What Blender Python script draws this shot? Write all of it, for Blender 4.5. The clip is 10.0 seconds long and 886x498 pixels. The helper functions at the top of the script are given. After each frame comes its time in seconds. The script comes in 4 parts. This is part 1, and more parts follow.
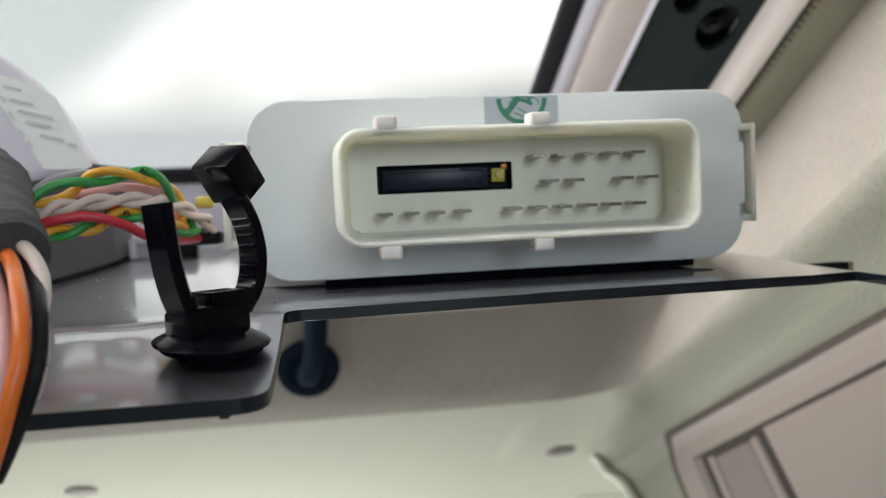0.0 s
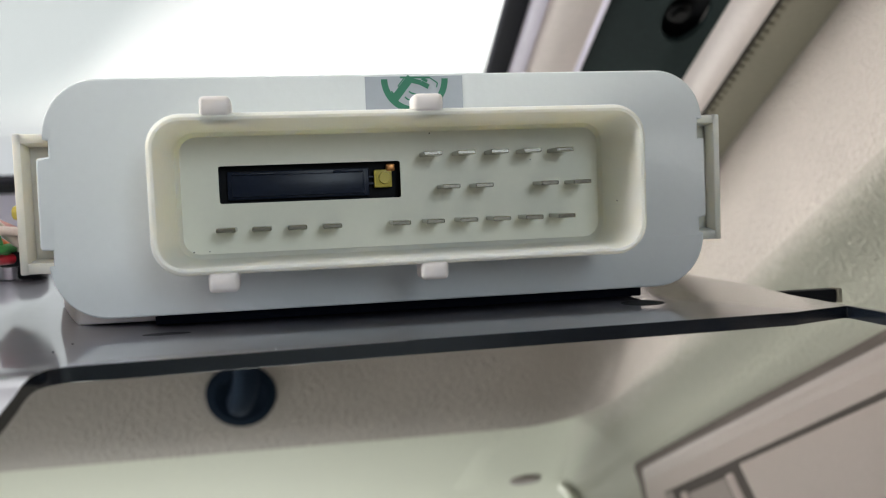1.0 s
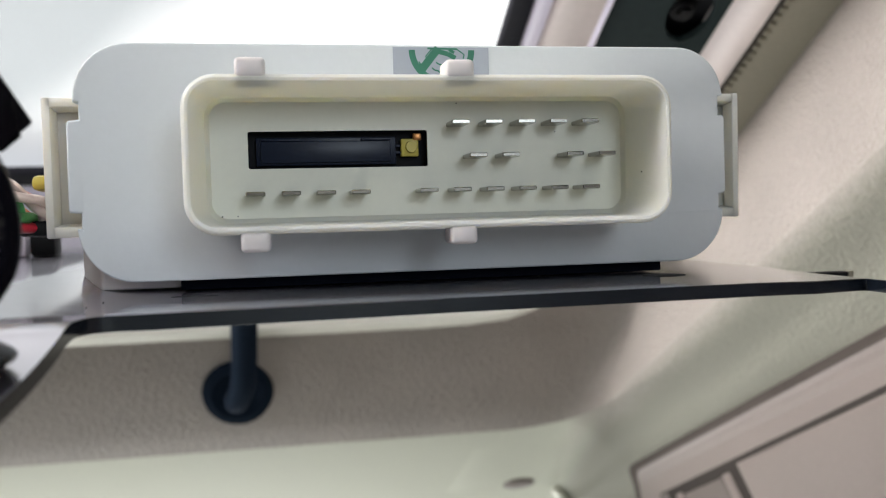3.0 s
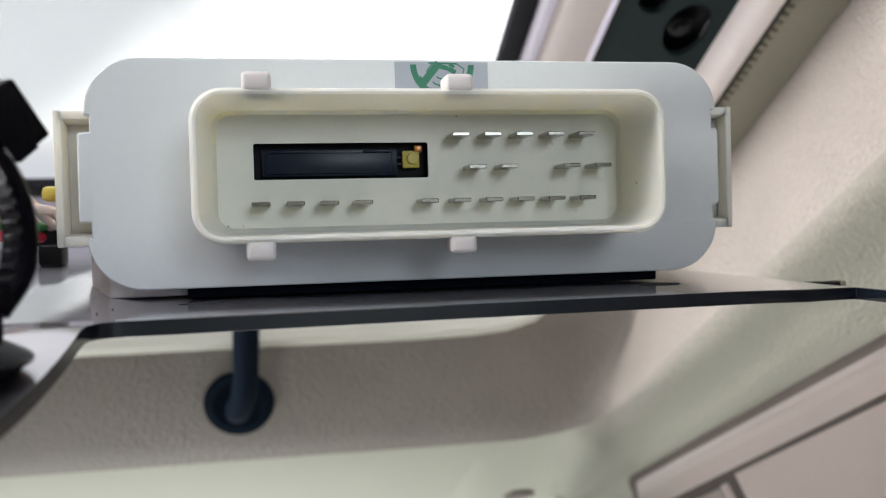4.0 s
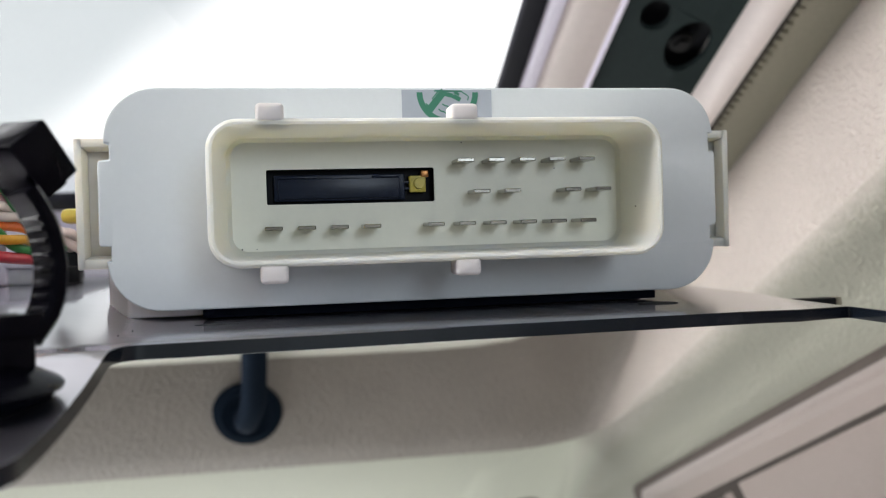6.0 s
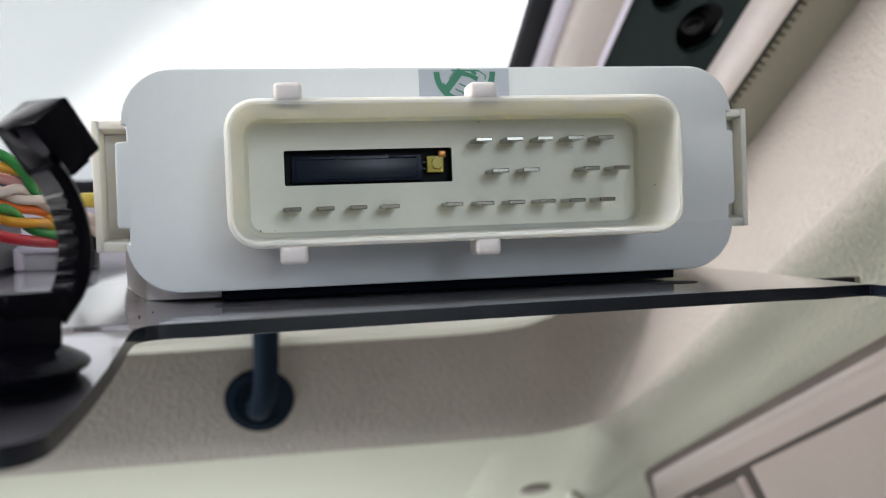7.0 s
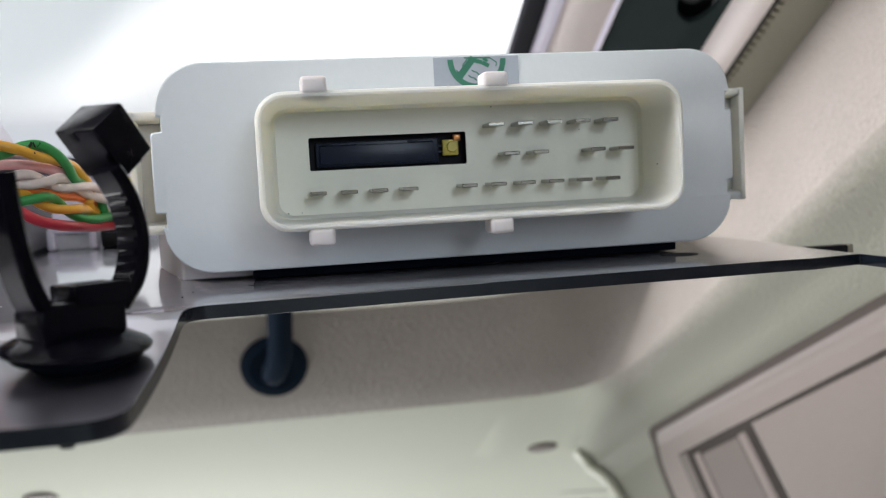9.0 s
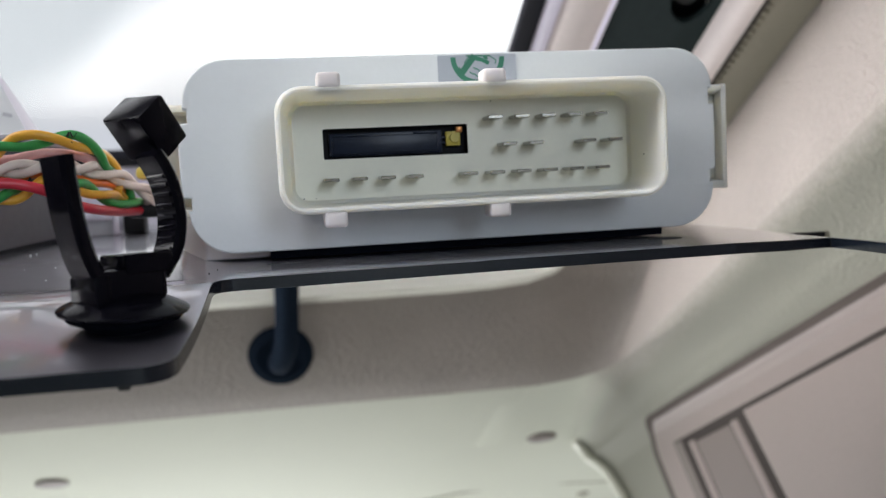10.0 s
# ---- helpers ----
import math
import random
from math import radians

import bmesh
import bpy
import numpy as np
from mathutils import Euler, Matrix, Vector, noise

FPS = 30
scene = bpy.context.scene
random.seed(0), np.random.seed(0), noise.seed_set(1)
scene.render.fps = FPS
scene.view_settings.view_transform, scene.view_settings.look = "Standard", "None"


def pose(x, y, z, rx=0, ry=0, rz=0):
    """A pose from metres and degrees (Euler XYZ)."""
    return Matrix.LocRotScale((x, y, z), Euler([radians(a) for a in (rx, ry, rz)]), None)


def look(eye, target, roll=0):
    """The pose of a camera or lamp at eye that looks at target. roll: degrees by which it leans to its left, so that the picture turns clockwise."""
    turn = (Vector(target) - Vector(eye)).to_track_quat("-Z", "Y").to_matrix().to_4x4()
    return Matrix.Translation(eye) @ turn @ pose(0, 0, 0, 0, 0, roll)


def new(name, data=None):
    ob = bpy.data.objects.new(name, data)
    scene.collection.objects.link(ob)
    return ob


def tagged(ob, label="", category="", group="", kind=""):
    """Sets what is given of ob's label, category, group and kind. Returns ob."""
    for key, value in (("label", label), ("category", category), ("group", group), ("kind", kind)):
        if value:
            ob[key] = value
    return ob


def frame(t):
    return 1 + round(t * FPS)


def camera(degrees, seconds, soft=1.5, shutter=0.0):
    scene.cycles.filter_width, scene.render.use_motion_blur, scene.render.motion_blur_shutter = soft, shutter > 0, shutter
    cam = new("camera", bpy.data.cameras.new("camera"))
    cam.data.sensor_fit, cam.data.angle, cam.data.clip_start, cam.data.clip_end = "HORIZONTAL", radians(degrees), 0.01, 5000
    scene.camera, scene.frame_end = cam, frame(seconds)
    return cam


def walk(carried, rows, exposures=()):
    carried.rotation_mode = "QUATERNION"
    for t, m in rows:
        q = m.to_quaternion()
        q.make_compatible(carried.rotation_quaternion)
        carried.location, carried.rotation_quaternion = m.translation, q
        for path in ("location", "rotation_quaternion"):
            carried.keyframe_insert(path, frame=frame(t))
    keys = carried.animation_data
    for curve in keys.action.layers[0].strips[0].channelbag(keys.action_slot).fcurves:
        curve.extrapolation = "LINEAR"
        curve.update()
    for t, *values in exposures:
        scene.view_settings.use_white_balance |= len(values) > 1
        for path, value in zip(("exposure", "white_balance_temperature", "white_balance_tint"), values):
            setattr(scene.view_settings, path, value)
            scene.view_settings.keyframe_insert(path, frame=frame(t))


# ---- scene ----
cam = camera(54.0, 10.0, soft=1.1)
PATH = [
    (0, (-0.03714, -0.18068, 0.01750), (-0.00676, 0.01650, 0.00347), -2.46),
    (0.5, (-0.01770, -0.15552, 0.01604), (0.01478, 0.04148, 0.00439), -2.40),
    (1, (-0.01149, -0.14060, 0.01642), (0.02239, 0.05615, 0.00439), -2.24),
    (1.5, (-0.01318, -0.14009, 0.01241), (0.02172, 0.05650, 0.00077), -2.06),
    (2, (-0.01436, -0.14258, 0.01329), (0.02172, 0.05383, 0.00231), -1.87),
    (2.5, (-0.01665, -0.14001, 0.01050), (0.02011, 0.05630, 0.00008), -1.67),
    (4, (-0.01893, -0.14444, 0.00897), (0.01817, 0.05199, 0.00285), -1.49),
    (4.5, (-0.01842, -0.14540, 0.01193), (0.01874, 0.05104, 0.00650), -1.54),
    (5, (-0.01959, -0.14721, 0.00959), (0.01729, 0.04932, 0.00568), -1.61),
    (5.5, (-0.01982, -0.14993, 0.01211), (0.01649, 0.04671, 0.00801), -1.56),
    (7, (-0.02192, -0.14879, 0.01028), (0.01248, 0.04811, 0.00318), -2.05),
    (7.5, (-0.02543, -0.15203, 0.01000), (0.00784, 0.04495, 0.00037), -2.46),
    (8, (-0.02720, -0.15731, 0.01402), (0.00533, 0.03958, 0.00066), -3.17),
    (8.5, (-0.02531, -0.15742, 0.01416), (0.00739, 0.03933, -0.00062), -3.32),
    (9, (-0.02600, -0.15818, 0.01385), (0.00738, 0.03838, -0.00201), -3.00),
    (9.5, (-0.02775, -0.16211, 0.01182), (0.00567, 0.03444, -0.00395), -2.76),
    (10, (-0.02878, -0.17158, 0.01190), (0.00429, 0.02500, -0.00431), -2.87),
]
walk(cam, [(t, look(eye, target, roll)) for t, eye, target, roll in PATH],
     [(0, 0.0, 6720, 8), (2, 0.05, 6680, 12), (4, 0.11, 6600, 13), (5.5, 0.14, 6570, 13), (7.5, 0.10, 6540, 12), (8.5, 0.08, 6450, 13), (10, 0.03, 6450, 14)])

# The lens is near its subject: things far behind it and close before it go soft.
cam.data.dof.use_dof = True
cam.data.dof.focus_distance = 0.143
cam.data.dof.aperture_fstop = 24.0

# The place round the module lies a little turned against it.
LAY = Matrix(((0.999977, 0.006747, -0.000096, 0.000110), (-0.006740, 0.999480, 0.031528, 0.001625), (0.000309, -0.031527, 0.999503, -0.000009), (0, 0, 0, 1)))
SLOPE = LAY @ Matrix.Rotation(radians(-27.18), 4, 'X')

# ---- daylight: a bright overcast sky, and one wide soft sun ----
world = bpy.data.worlds.new("sky")
scene.world = world
world.use_nodes = True
wn = world.node_tree.nodes
wl = world.node_tree.links
sky = wn.new("ShaderNodeTexSky")
sky.sky_type = 'NISHITA'
sky.sun_disc = False
sky.sun_elevation = radians(25)
sky.sun_rotation = radians(-94)
sky.air_density, sky.dust_density, sky.ozone_density = 1.0, 6.0, 1.0
grey = wn.new("ShaderNodeHueSaturation")
grey.inputs["Saturation"].default_value = 0.08
wl.new(sky.outputs[0], grey.inputs["Color"])
cloud = wn.new("ShaderNodeTexNoise")
cloud.inputs["Scale"].default_value, cloud.inputs["Detail"].default_value = 1.6, 2.0
veil = wn.new("ShaderNodeMapRange")
veil.inputs["From Min"].default_value, veil.inputs["From Max"].default_value = 0.38, 0.58
veil.inputs["To Min"].default_value, veil.inputs["To Max"].default_value = 0.07, 1.0
veil.interpolation_type = 'SMOOTHSTEP'
spot = wn.new("ShaderNodeTexCoord")
wl.new(spot.outputs["Generated"], cloud.inputs["Vector"])


def sky_mix(colour, factor, other, kind='MIX'):
    m = wn.new("ShaderNodeMix")
    m.data_type, m.blend_type = 'RGBA', kind
    wl.new(colour, m.inputs["A"])
    if isinstance(other, tuple):
        m.inputs["B"].default_value = other
    else:
        wl.new(other, m.inputs["B"])
    if isinstance(factor, float):
        m.inputs["Factor"].default_value = factor
    else:
        wl.new(factor, m.inputs["Factor"])
    return m.outputs["Result"]


def sky_step(value, x0, x1):
    m = wn.new("ShaderNodeMapRange")
    m.interpolation_type = 'SMOOTHSTEP'
    m.inputs["From Min"].default_value, m.inputs["From Max"].default_value = x0, x1
    wl.new(value, m.inputs["Value"])
    return m.outputs[0]


def sky_math(kind, a, b):
    m = wn.new("ShaderNodeMath")
    m.operation = kind
    for k, v in ((0, a), (1, b)):
        if isinstance(v, float):
            m.inputs[k].default_value = v
        else:
            wl.new(v, m.inputs[k])
    return m.outputs[0]


def sky_along(x, y, z):
    m = wn.new("ShaderNodeVectorMath")
    m.operation = 'DOT_PRODUCT'
    wl.new(spot.outputs["Generated"], m.inputs[0])
    m.inputs[1].default_value = (x, y, z)
    return m.outputs["Value"]


wl.new(cloud.outputs["Fac"], veil.inputs["Value"])
air = sky_mix(grey.outputs[0], 1.0, veil.outputs[0], 'MULTIPLY')
ripple = sky_math('MULTIPLY', sky_math('SUBTRACT', cloud.outputs["Fac"], 0.5), 0.25)
bank = sky_math('ADD', sky_along(-0.6, 0.0, 0.8), ripple)
inside = sky_math('MULTIPLY', sky_step(bank, 0.20, 0.28), sky_step(bank, 0.62, 0.46))
air = sky_mix(air, inside, (1.02, 1.10, 1.14, 1))
haze = sky_step(sky_along(0.0, 0.0, 1.0), 0.125, 0.055)
air = sky_mix(air, haze, (1.0, 1.05, 1.13, 1))
wl.new(air, wn["Background"].inputs["Color"])
wn["Background"].inputs["Strength"].default_value = 0.62

sun_data = bpy.data.lights.new("sun", 'SUN')
sun_data.energy, sun_data.angle, sun_data.color = 0.09, radians(25), (1.0, 0.92, 0.90)
sun = new("sun", sun_data)
sun.matrix_world = look((-9.0, -0.67, 4.17), (0.0, 0.0, 0.0))


def fill_light(name, eye, target, wide, high, watts, colour):
    """An added area lamp in one of the unseen cabin's openings, to brighten the place."""
    lamp = bpy.data.lights.new(name, 'AREA')
    lamp.shape, lamp.size, lamp.size_y, lamp.energy, lamp.color = 'RECTANGLE', wide, high, watts, colour
    ob = new(name, lamp)
    ob.matrix_world = look(SLOPE @ Vector(eye), SLOPE @ Vector(target))
    return ob


# three added lamps, aimed and tuned to light module, board and cove
fill_light("rear_fill_light", (0.33, -1.17, -0.25), (0.0, 0.0, -0.10), 0.33, 0.42, 2.8, (0.765, 0.94, 1.075))
fill_light("front_fill_light", (-0.26, 0.885, -0.33), (0.06, 0.40, 0.0), 0.9, 0.38, 5.0, (0.96, 1.0, 0.97))

fill_light("flank_fill_light", (-0.94, 0.33, -0.025), (0.15, 0.20, 0.08), 0.62, 0.26, 0.38, (1.0, 0.92, 0.90))


# ---- materials ----
def material(name, colour, rough=0.5, metal=0.0, vary=0.06, grain=400.0, big=25.0, bump=0.0, bump_scale=None,
             coat=0.0, sss=0.0, sss_scale=0.003, rough_vary=0.08, spec=0.5):
    m = bpy.data.materials.new(name)
    m.use_nodes = True
    n, l = m.node_tree.nodes, m.node_tree.links
    p = n["Principled BSDF"]
    p.inputs["Metallic"].default_value = metal
    p.inputs["Coat Weight"].default_value = coat
    p.inputs["Specular IOR Level"].default_value = spec
    if sss:
        p.inputs["Subsurface Weight"].default_value = sss
        p.inputs["Subsurface Radius"].default_value = (1.0, 0.9, 0.7)
        p.inputs["Subsurface Scale"].default_value = sss_scale
    tc = n.new("ShaderNodeTexCoord")
    fine, wide = n.new("ShaderNodeTexNoise"), n.new("ShaderNodeTexNoise")
    fine.inputs["Scale"].default_value, wide.inputs["Scale"].default_value = grain, big
    fine.inputs["Detail"].default_value = wide.inputs["Detail"].default_value = 4
    l.new(tc.outputs["Object"], fine.inputs["Vector"])
    l.new(tc.outputs["Object"], wide.inputs["Vector"])
    both = n.new("ShaderNodeMath")
    both.operation = 'ADD'
    l.new(fine.outputs["Fac"], both.inputs[0])
    l.new(wide.outputs["Fac"], both.inputs[1])
    half = n.new("ShaderNodeMapRange")
    half.inputs["From Min"].default_value, half.inputs["From Max"].default_value = 0.6, 1.4
    l.new(both.outputs[0], half.inputs["Value"])
    mix = n.new("ShaderNodeMix")
    mix.data_type = 'RGBA'
    l.new(half.outputs[0], mix.inputs["Factor"])
    mix.inputs["A"].default_value = (*[c * (1 - vary) for c in colour], 1)
    mix.inputs["B"].default_value = (*[min(1, c * (1 + vary)) for c in colour], 1)
    l.new(mix.outputs["Result"], p.inputs["Base Color"])
    r = n.new("ShaderNodeMapRange")
    r.inputs["To Min"].default_value, r.inputs["To Max"].default_value = max(0.02, rough - rough_vary), min(1, rough + rough_vary)
    l.new(wide.outputs["Fac"], r.inputs["Value"])
    l.new(r.outputs[0], p.inputs["Roughness"])
    if bump:
        b = n.new("ShaderNodeBump")
        b.inputs["Strength"].default_value, b.inputs["Distance"].default_value = 1.0, bump
        if bump_scale:
            t = n.new("ShaderNodeTexVoronoi")
            t.inputs["Scale"].default_value = bump_scale
            l.new(tc.outputs["Object"], t.inputs["Vector"])
            l.new(t.outputs["Distance"], b.inputs["Height"])
        else:
            l.new(fine.outputs["Fac"], b.inputs["Height"])
        l.new(b.outputs[0], p.inputs["Normal"])
    return m


CASE = material("white_module_plastic", (0.682, 0.714, 0.730), 0.5, vary=0.02, grain=900, bump=0.00002, sss=0.04, sss_scale=0.0015)
SHELL = material("warm_white_plastic", (0.80, 0.745, 0.73), 0.45, vary=0.02, grain=900, bump=0.00001, sss=0.2, sss_scale=0.002)
CREAM = material("cream_connector_plastic", (0.82, 0.812, 0.72), 0.42, vary=0.02, grain=900, bump=0.00001, sss=0.65, sss_scale=0.006)
# Lighter copy of the connector cream, standing in for light from behind.
FLOOR_LIT = material("cream_floor_backlight_tone", (0.87, 0.865, 0.765), 0.45, vary=0.02, grain=900, bump=0.00001)
LATCH = material("warm_cream_latch_plastic", (0.86, 0.80, 0.69), 0.42, vary=0.02, grain=900, bump=0.00001, sss=0.5, sss_scale=0.004)
PIN = material("tinned_metal", (0.34, 0.325, 0.29), 0.16, metal=1.0, vary=0.1, grain=1500)
# Near-black for shade in slot, holes and gaps, and for small dark parts.
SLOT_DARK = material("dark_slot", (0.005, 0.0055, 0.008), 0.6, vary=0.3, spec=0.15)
RELAY = material("black_component_plastic", (0.009, 0.015, 0.034), 0.35, vary=0.25, grain=700, spec=0.3)
BRASS = material("yellow_component", (0.55, 0.45, 0.08), 0.4, vary=0.12, grain=900)
COPPER = material("copper_lead", (0.45, 0.2, 0.07), 0.35, metal=0.8)
FILM = material("grey_sticker_film", (0.36, 0.39, 0.44), 0.35, vary=0.05)
PAPER = material("white_sticker_print", (0.72, 0.76, 0.76), 0.45, vary=0.03)
GREEN = material("green_print", (0.016, 0.17, 0.095), 0.45, vary=0.08)
PLATE = material("polished_dark_metal", (0.31, 0.295, 0.345), 0.36, metal=1.0, vary=0.05, grain=260, big=40, rough_vary=0.05, bump=0.000006, coat=1.0)
PLATE.node_tree.nodes["Principled BSDF"].inputs["Coat IOR"].default_value = 1.9
PLATE.node_tree.nodes["Principled BSDF"].inputs["Coat Roughness"].default_value = 0.07
PLATE_EDGE = material("dark_cut_edge", (0.007, 0.010, 0.016), 0.20, vary=0.2, grain=900, spec=0.5)
FOAM_AND_SHADE = material("black_foam_and_dish_shade", (0.003, 0.004, 0.008), 0.9, vary=0.3, grain=900, spec=0.05)
CONDUIT = material("dark_blue_grey_conduit", (0.011, 0.019, 0.033), 0.85, vary=0.15, grain=600, spec=0.04)
RUBBER = material("black_rubber", (0.006, 0.0065, 0.008), 0.55, vary=0.2, grain=900, bump=0.00002, spec=0.3)
NYLON = material("black_nylon", (0.0030, 0.0029, 0.0052), 0.16, vary=0.2, grain=1200, bump=0.000006, spec=0.09)
TAPE = material("black_cloth_tape", (0.055, 0.051, 0.056), 0.8, vary=0.3, grain=700, bump=0.0003)
SEAL = material("black_window_seal", (0.006, 0.006, 0.011), 0.6, vary=0.2, grain=900, spec=0.15)
FRAME = material("lilac_white_paint", (0.75, 0.70, 0.84), 0.35, vary=0.03)
PILLAR = material("pinkish_beige_pillar_paint", (0.62, 0.545, 0.525), 0.45, vary=0.05)
BEIGE = material("pale_pink_beige_paint", (0.80, 0.715, 0.70), 0.45, vary=0.04)
DARKGREEN = material("dark_green_metal", (0.017, 0.027, 0.028), 0.6, vary=0.15, spec=0.1)
OLIVE = material("olive_door_seal", (0.24, 0.22, 0.17), 0.75, vary=0.10, grain=700, bump=0.0001)
GRAINED = material("grained_beige_trim", (0.385, 0.348, 0.318), 0.6, vary=0.13, grain=600, big=20, bump=0.0009, bump_scale=600)
LINER = material("pale_headliner_board", (0.590, 0.610, 0.520), 0.75, vary=0.05, grain=700, big=8, bump=0.0003, bump_scale=900)
# Bright paint in place of stronger light on cove lip and wall bead.
LIT_EDGE = material("cream_lit_edge", (0.84, 0.84, 0.76), 0.5, vary=0.03, grain=500)
# Darker copies of the panel colour: shade of grooves, gaps and recess.
GAP_SHADE = material("gap_shade_brown", (0.048, 0.042, 0.038), 0.9, spec=0.1)
GROOVE_SHADE = material("groove_shade_soft_brown", (0.085, 0.072, 0.065), 0.9, spec=0.1)
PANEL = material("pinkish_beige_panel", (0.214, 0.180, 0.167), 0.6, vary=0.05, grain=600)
PANEL_SHADE = material("panel_shade_grey_beige", (0.13, 0.108, 0.098), 0.6, vary=0.06, grain=600)
LILAC = material("lilac_module_case", (0.72, 0.67, 0.76), 0.4, vary=0.03)
DARKBOX = material("dark_grey_box_plastic", (0.085, 0.081, 0.090), 0.45, vary=0.15)
LABEL = material("white_label", (0.86, 0.87, 0.88), 0.4, vary=0.03)
PRINT = material("grey_print", (0.58, 0.58, 0.61), 0.5, vary=0.1)
CABIN = material("unseen_cabin_lining", (0.42, 0.41, 0.37), 0.8, vary=0.08, grain=60, big=3)
WIRES = {k: material(k + "_wire_sheath", c, 0.35, vary=0.08, grain=900) for k, c in dict(
    yellow=(0.72, 0.36, 0.03), green=(0.03, 0.28, 0.06), white=(0.68, 0.58, 0.53), pink=(0.62, 0.33, 0.33), grey=(0.30, 0.29, 0.32),
    red=(0.52, 0.02, 0.04), orange=(0.80, 0.18, 0.03), black=(0.015, 0.015, 0.017)).items()}

WIRES["black"].node_tree.nodes["Principled BSDF"].inputs["Specular IOR Level"].default_value = 0.15


def clear_glass():
    m = bpy.data.materials.new("window_glass")
    m.use_nodes = True
    p = m.node_tree.nodes["Principled BSDF"]
    p.inputs["Base Color"].default_value = (0.97, 0.99, 0.98, 1)
    p.inputs["Roughness"].default_value = 0.0
    p.inputs["Transmission Weight"].default_value = 1.0
    p.inputs["IOR"].default_value = 1.1
    return m


GLASS = clear_glass()


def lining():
    """The lining cloth: pale on the board; the side wall's shade is mixed in as a soft change to darker grey-green."""
    m = material("lining_with_wall_shade", (0.590, 0.610, 0.520), 0.75, vary=0.05, grain=700, big=10, bump=0.0005, bump_scale=700)
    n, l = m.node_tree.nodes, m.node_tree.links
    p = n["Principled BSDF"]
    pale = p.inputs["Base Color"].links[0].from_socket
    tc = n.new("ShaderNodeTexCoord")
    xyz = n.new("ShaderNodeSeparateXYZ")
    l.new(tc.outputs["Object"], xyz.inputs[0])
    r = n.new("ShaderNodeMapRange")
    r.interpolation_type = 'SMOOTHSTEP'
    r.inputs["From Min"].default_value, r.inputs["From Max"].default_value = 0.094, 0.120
    lean = n.new("ShaderNodeMath")               # the painted shade runs a little aslant
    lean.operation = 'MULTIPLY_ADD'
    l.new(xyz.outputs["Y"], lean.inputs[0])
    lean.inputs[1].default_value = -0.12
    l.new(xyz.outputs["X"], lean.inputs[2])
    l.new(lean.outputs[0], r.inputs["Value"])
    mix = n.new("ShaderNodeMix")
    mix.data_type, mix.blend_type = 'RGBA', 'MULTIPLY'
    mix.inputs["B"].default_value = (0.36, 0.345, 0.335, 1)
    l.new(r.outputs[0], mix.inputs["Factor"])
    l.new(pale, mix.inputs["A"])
    # at the side wall's rim the edge of the light is mixed in too: the grained cove's tone, with an uneven edge
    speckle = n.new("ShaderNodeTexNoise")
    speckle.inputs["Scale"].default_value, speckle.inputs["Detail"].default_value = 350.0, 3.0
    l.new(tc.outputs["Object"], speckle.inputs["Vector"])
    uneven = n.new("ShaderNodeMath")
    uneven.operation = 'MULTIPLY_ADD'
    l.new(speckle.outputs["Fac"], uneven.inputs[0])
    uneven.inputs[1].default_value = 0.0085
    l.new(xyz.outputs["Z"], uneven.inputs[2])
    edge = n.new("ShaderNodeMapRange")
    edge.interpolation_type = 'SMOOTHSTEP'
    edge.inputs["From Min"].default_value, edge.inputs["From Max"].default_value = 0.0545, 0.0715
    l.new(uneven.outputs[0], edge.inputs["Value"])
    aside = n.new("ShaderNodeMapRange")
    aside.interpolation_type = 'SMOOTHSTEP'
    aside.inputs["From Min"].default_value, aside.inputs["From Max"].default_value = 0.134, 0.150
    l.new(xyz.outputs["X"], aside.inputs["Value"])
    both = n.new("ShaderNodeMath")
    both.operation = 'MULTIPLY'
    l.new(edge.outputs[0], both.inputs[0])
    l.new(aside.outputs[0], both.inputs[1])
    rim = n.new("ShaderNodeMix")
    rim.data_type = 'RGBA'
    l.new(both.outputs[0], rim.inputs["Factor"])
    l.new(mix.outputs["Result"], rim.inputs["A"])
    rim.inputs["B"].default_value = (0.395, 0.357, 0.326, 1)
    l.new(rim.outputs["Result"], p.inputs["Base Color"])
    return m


SHADED_LINING = lining()


# ---- mesh helpers ----
def part(name, bm, mat, parent=None, label="", smooth=True, at=None):
    bmesh.ops.recalc_face_normals(bm, faces=bm.faces)
    me = bpy.data.meshes.new(name)
    bm.to_mesh(me)
    bm.free()
    me.materials.append(mat)
    if smooth:
        me.shade_smooth()
        me.set_sharp_from_angle(angle=radians(38))
    ob = new(name, me)
    if parent:
        ob.parent = parent
    if at is not None:
        ob.matrix_basis = at
    if label:
        ob["label"] = label
    return ob


def thing(name, label, category, at=None, group="", kind=""):
    ob = new(name)
    ob.empty_display_size = 0.01
    if at is not None:
        ob.matrix_world = at
    return tagged(ob, label, category, group, kind)


def rrect(x0, x1, z0, z1, r, k=6):
    """A rounded rectangle, anticlockwise, as pairs."""
    out = []
    for cx, cz, a in ((x1 - r, z0 + r, -90), (x1 - r, z1 - r, 0), (x0 + r, z1 - r, 90), (x0 + r, z0 + r, 180)):
        for i in range(k + 1):
            b = radians(a + 90 * i / k)
            out.append((cx + r * math.cos(b), cz + r * math.sin(b)))
    return out


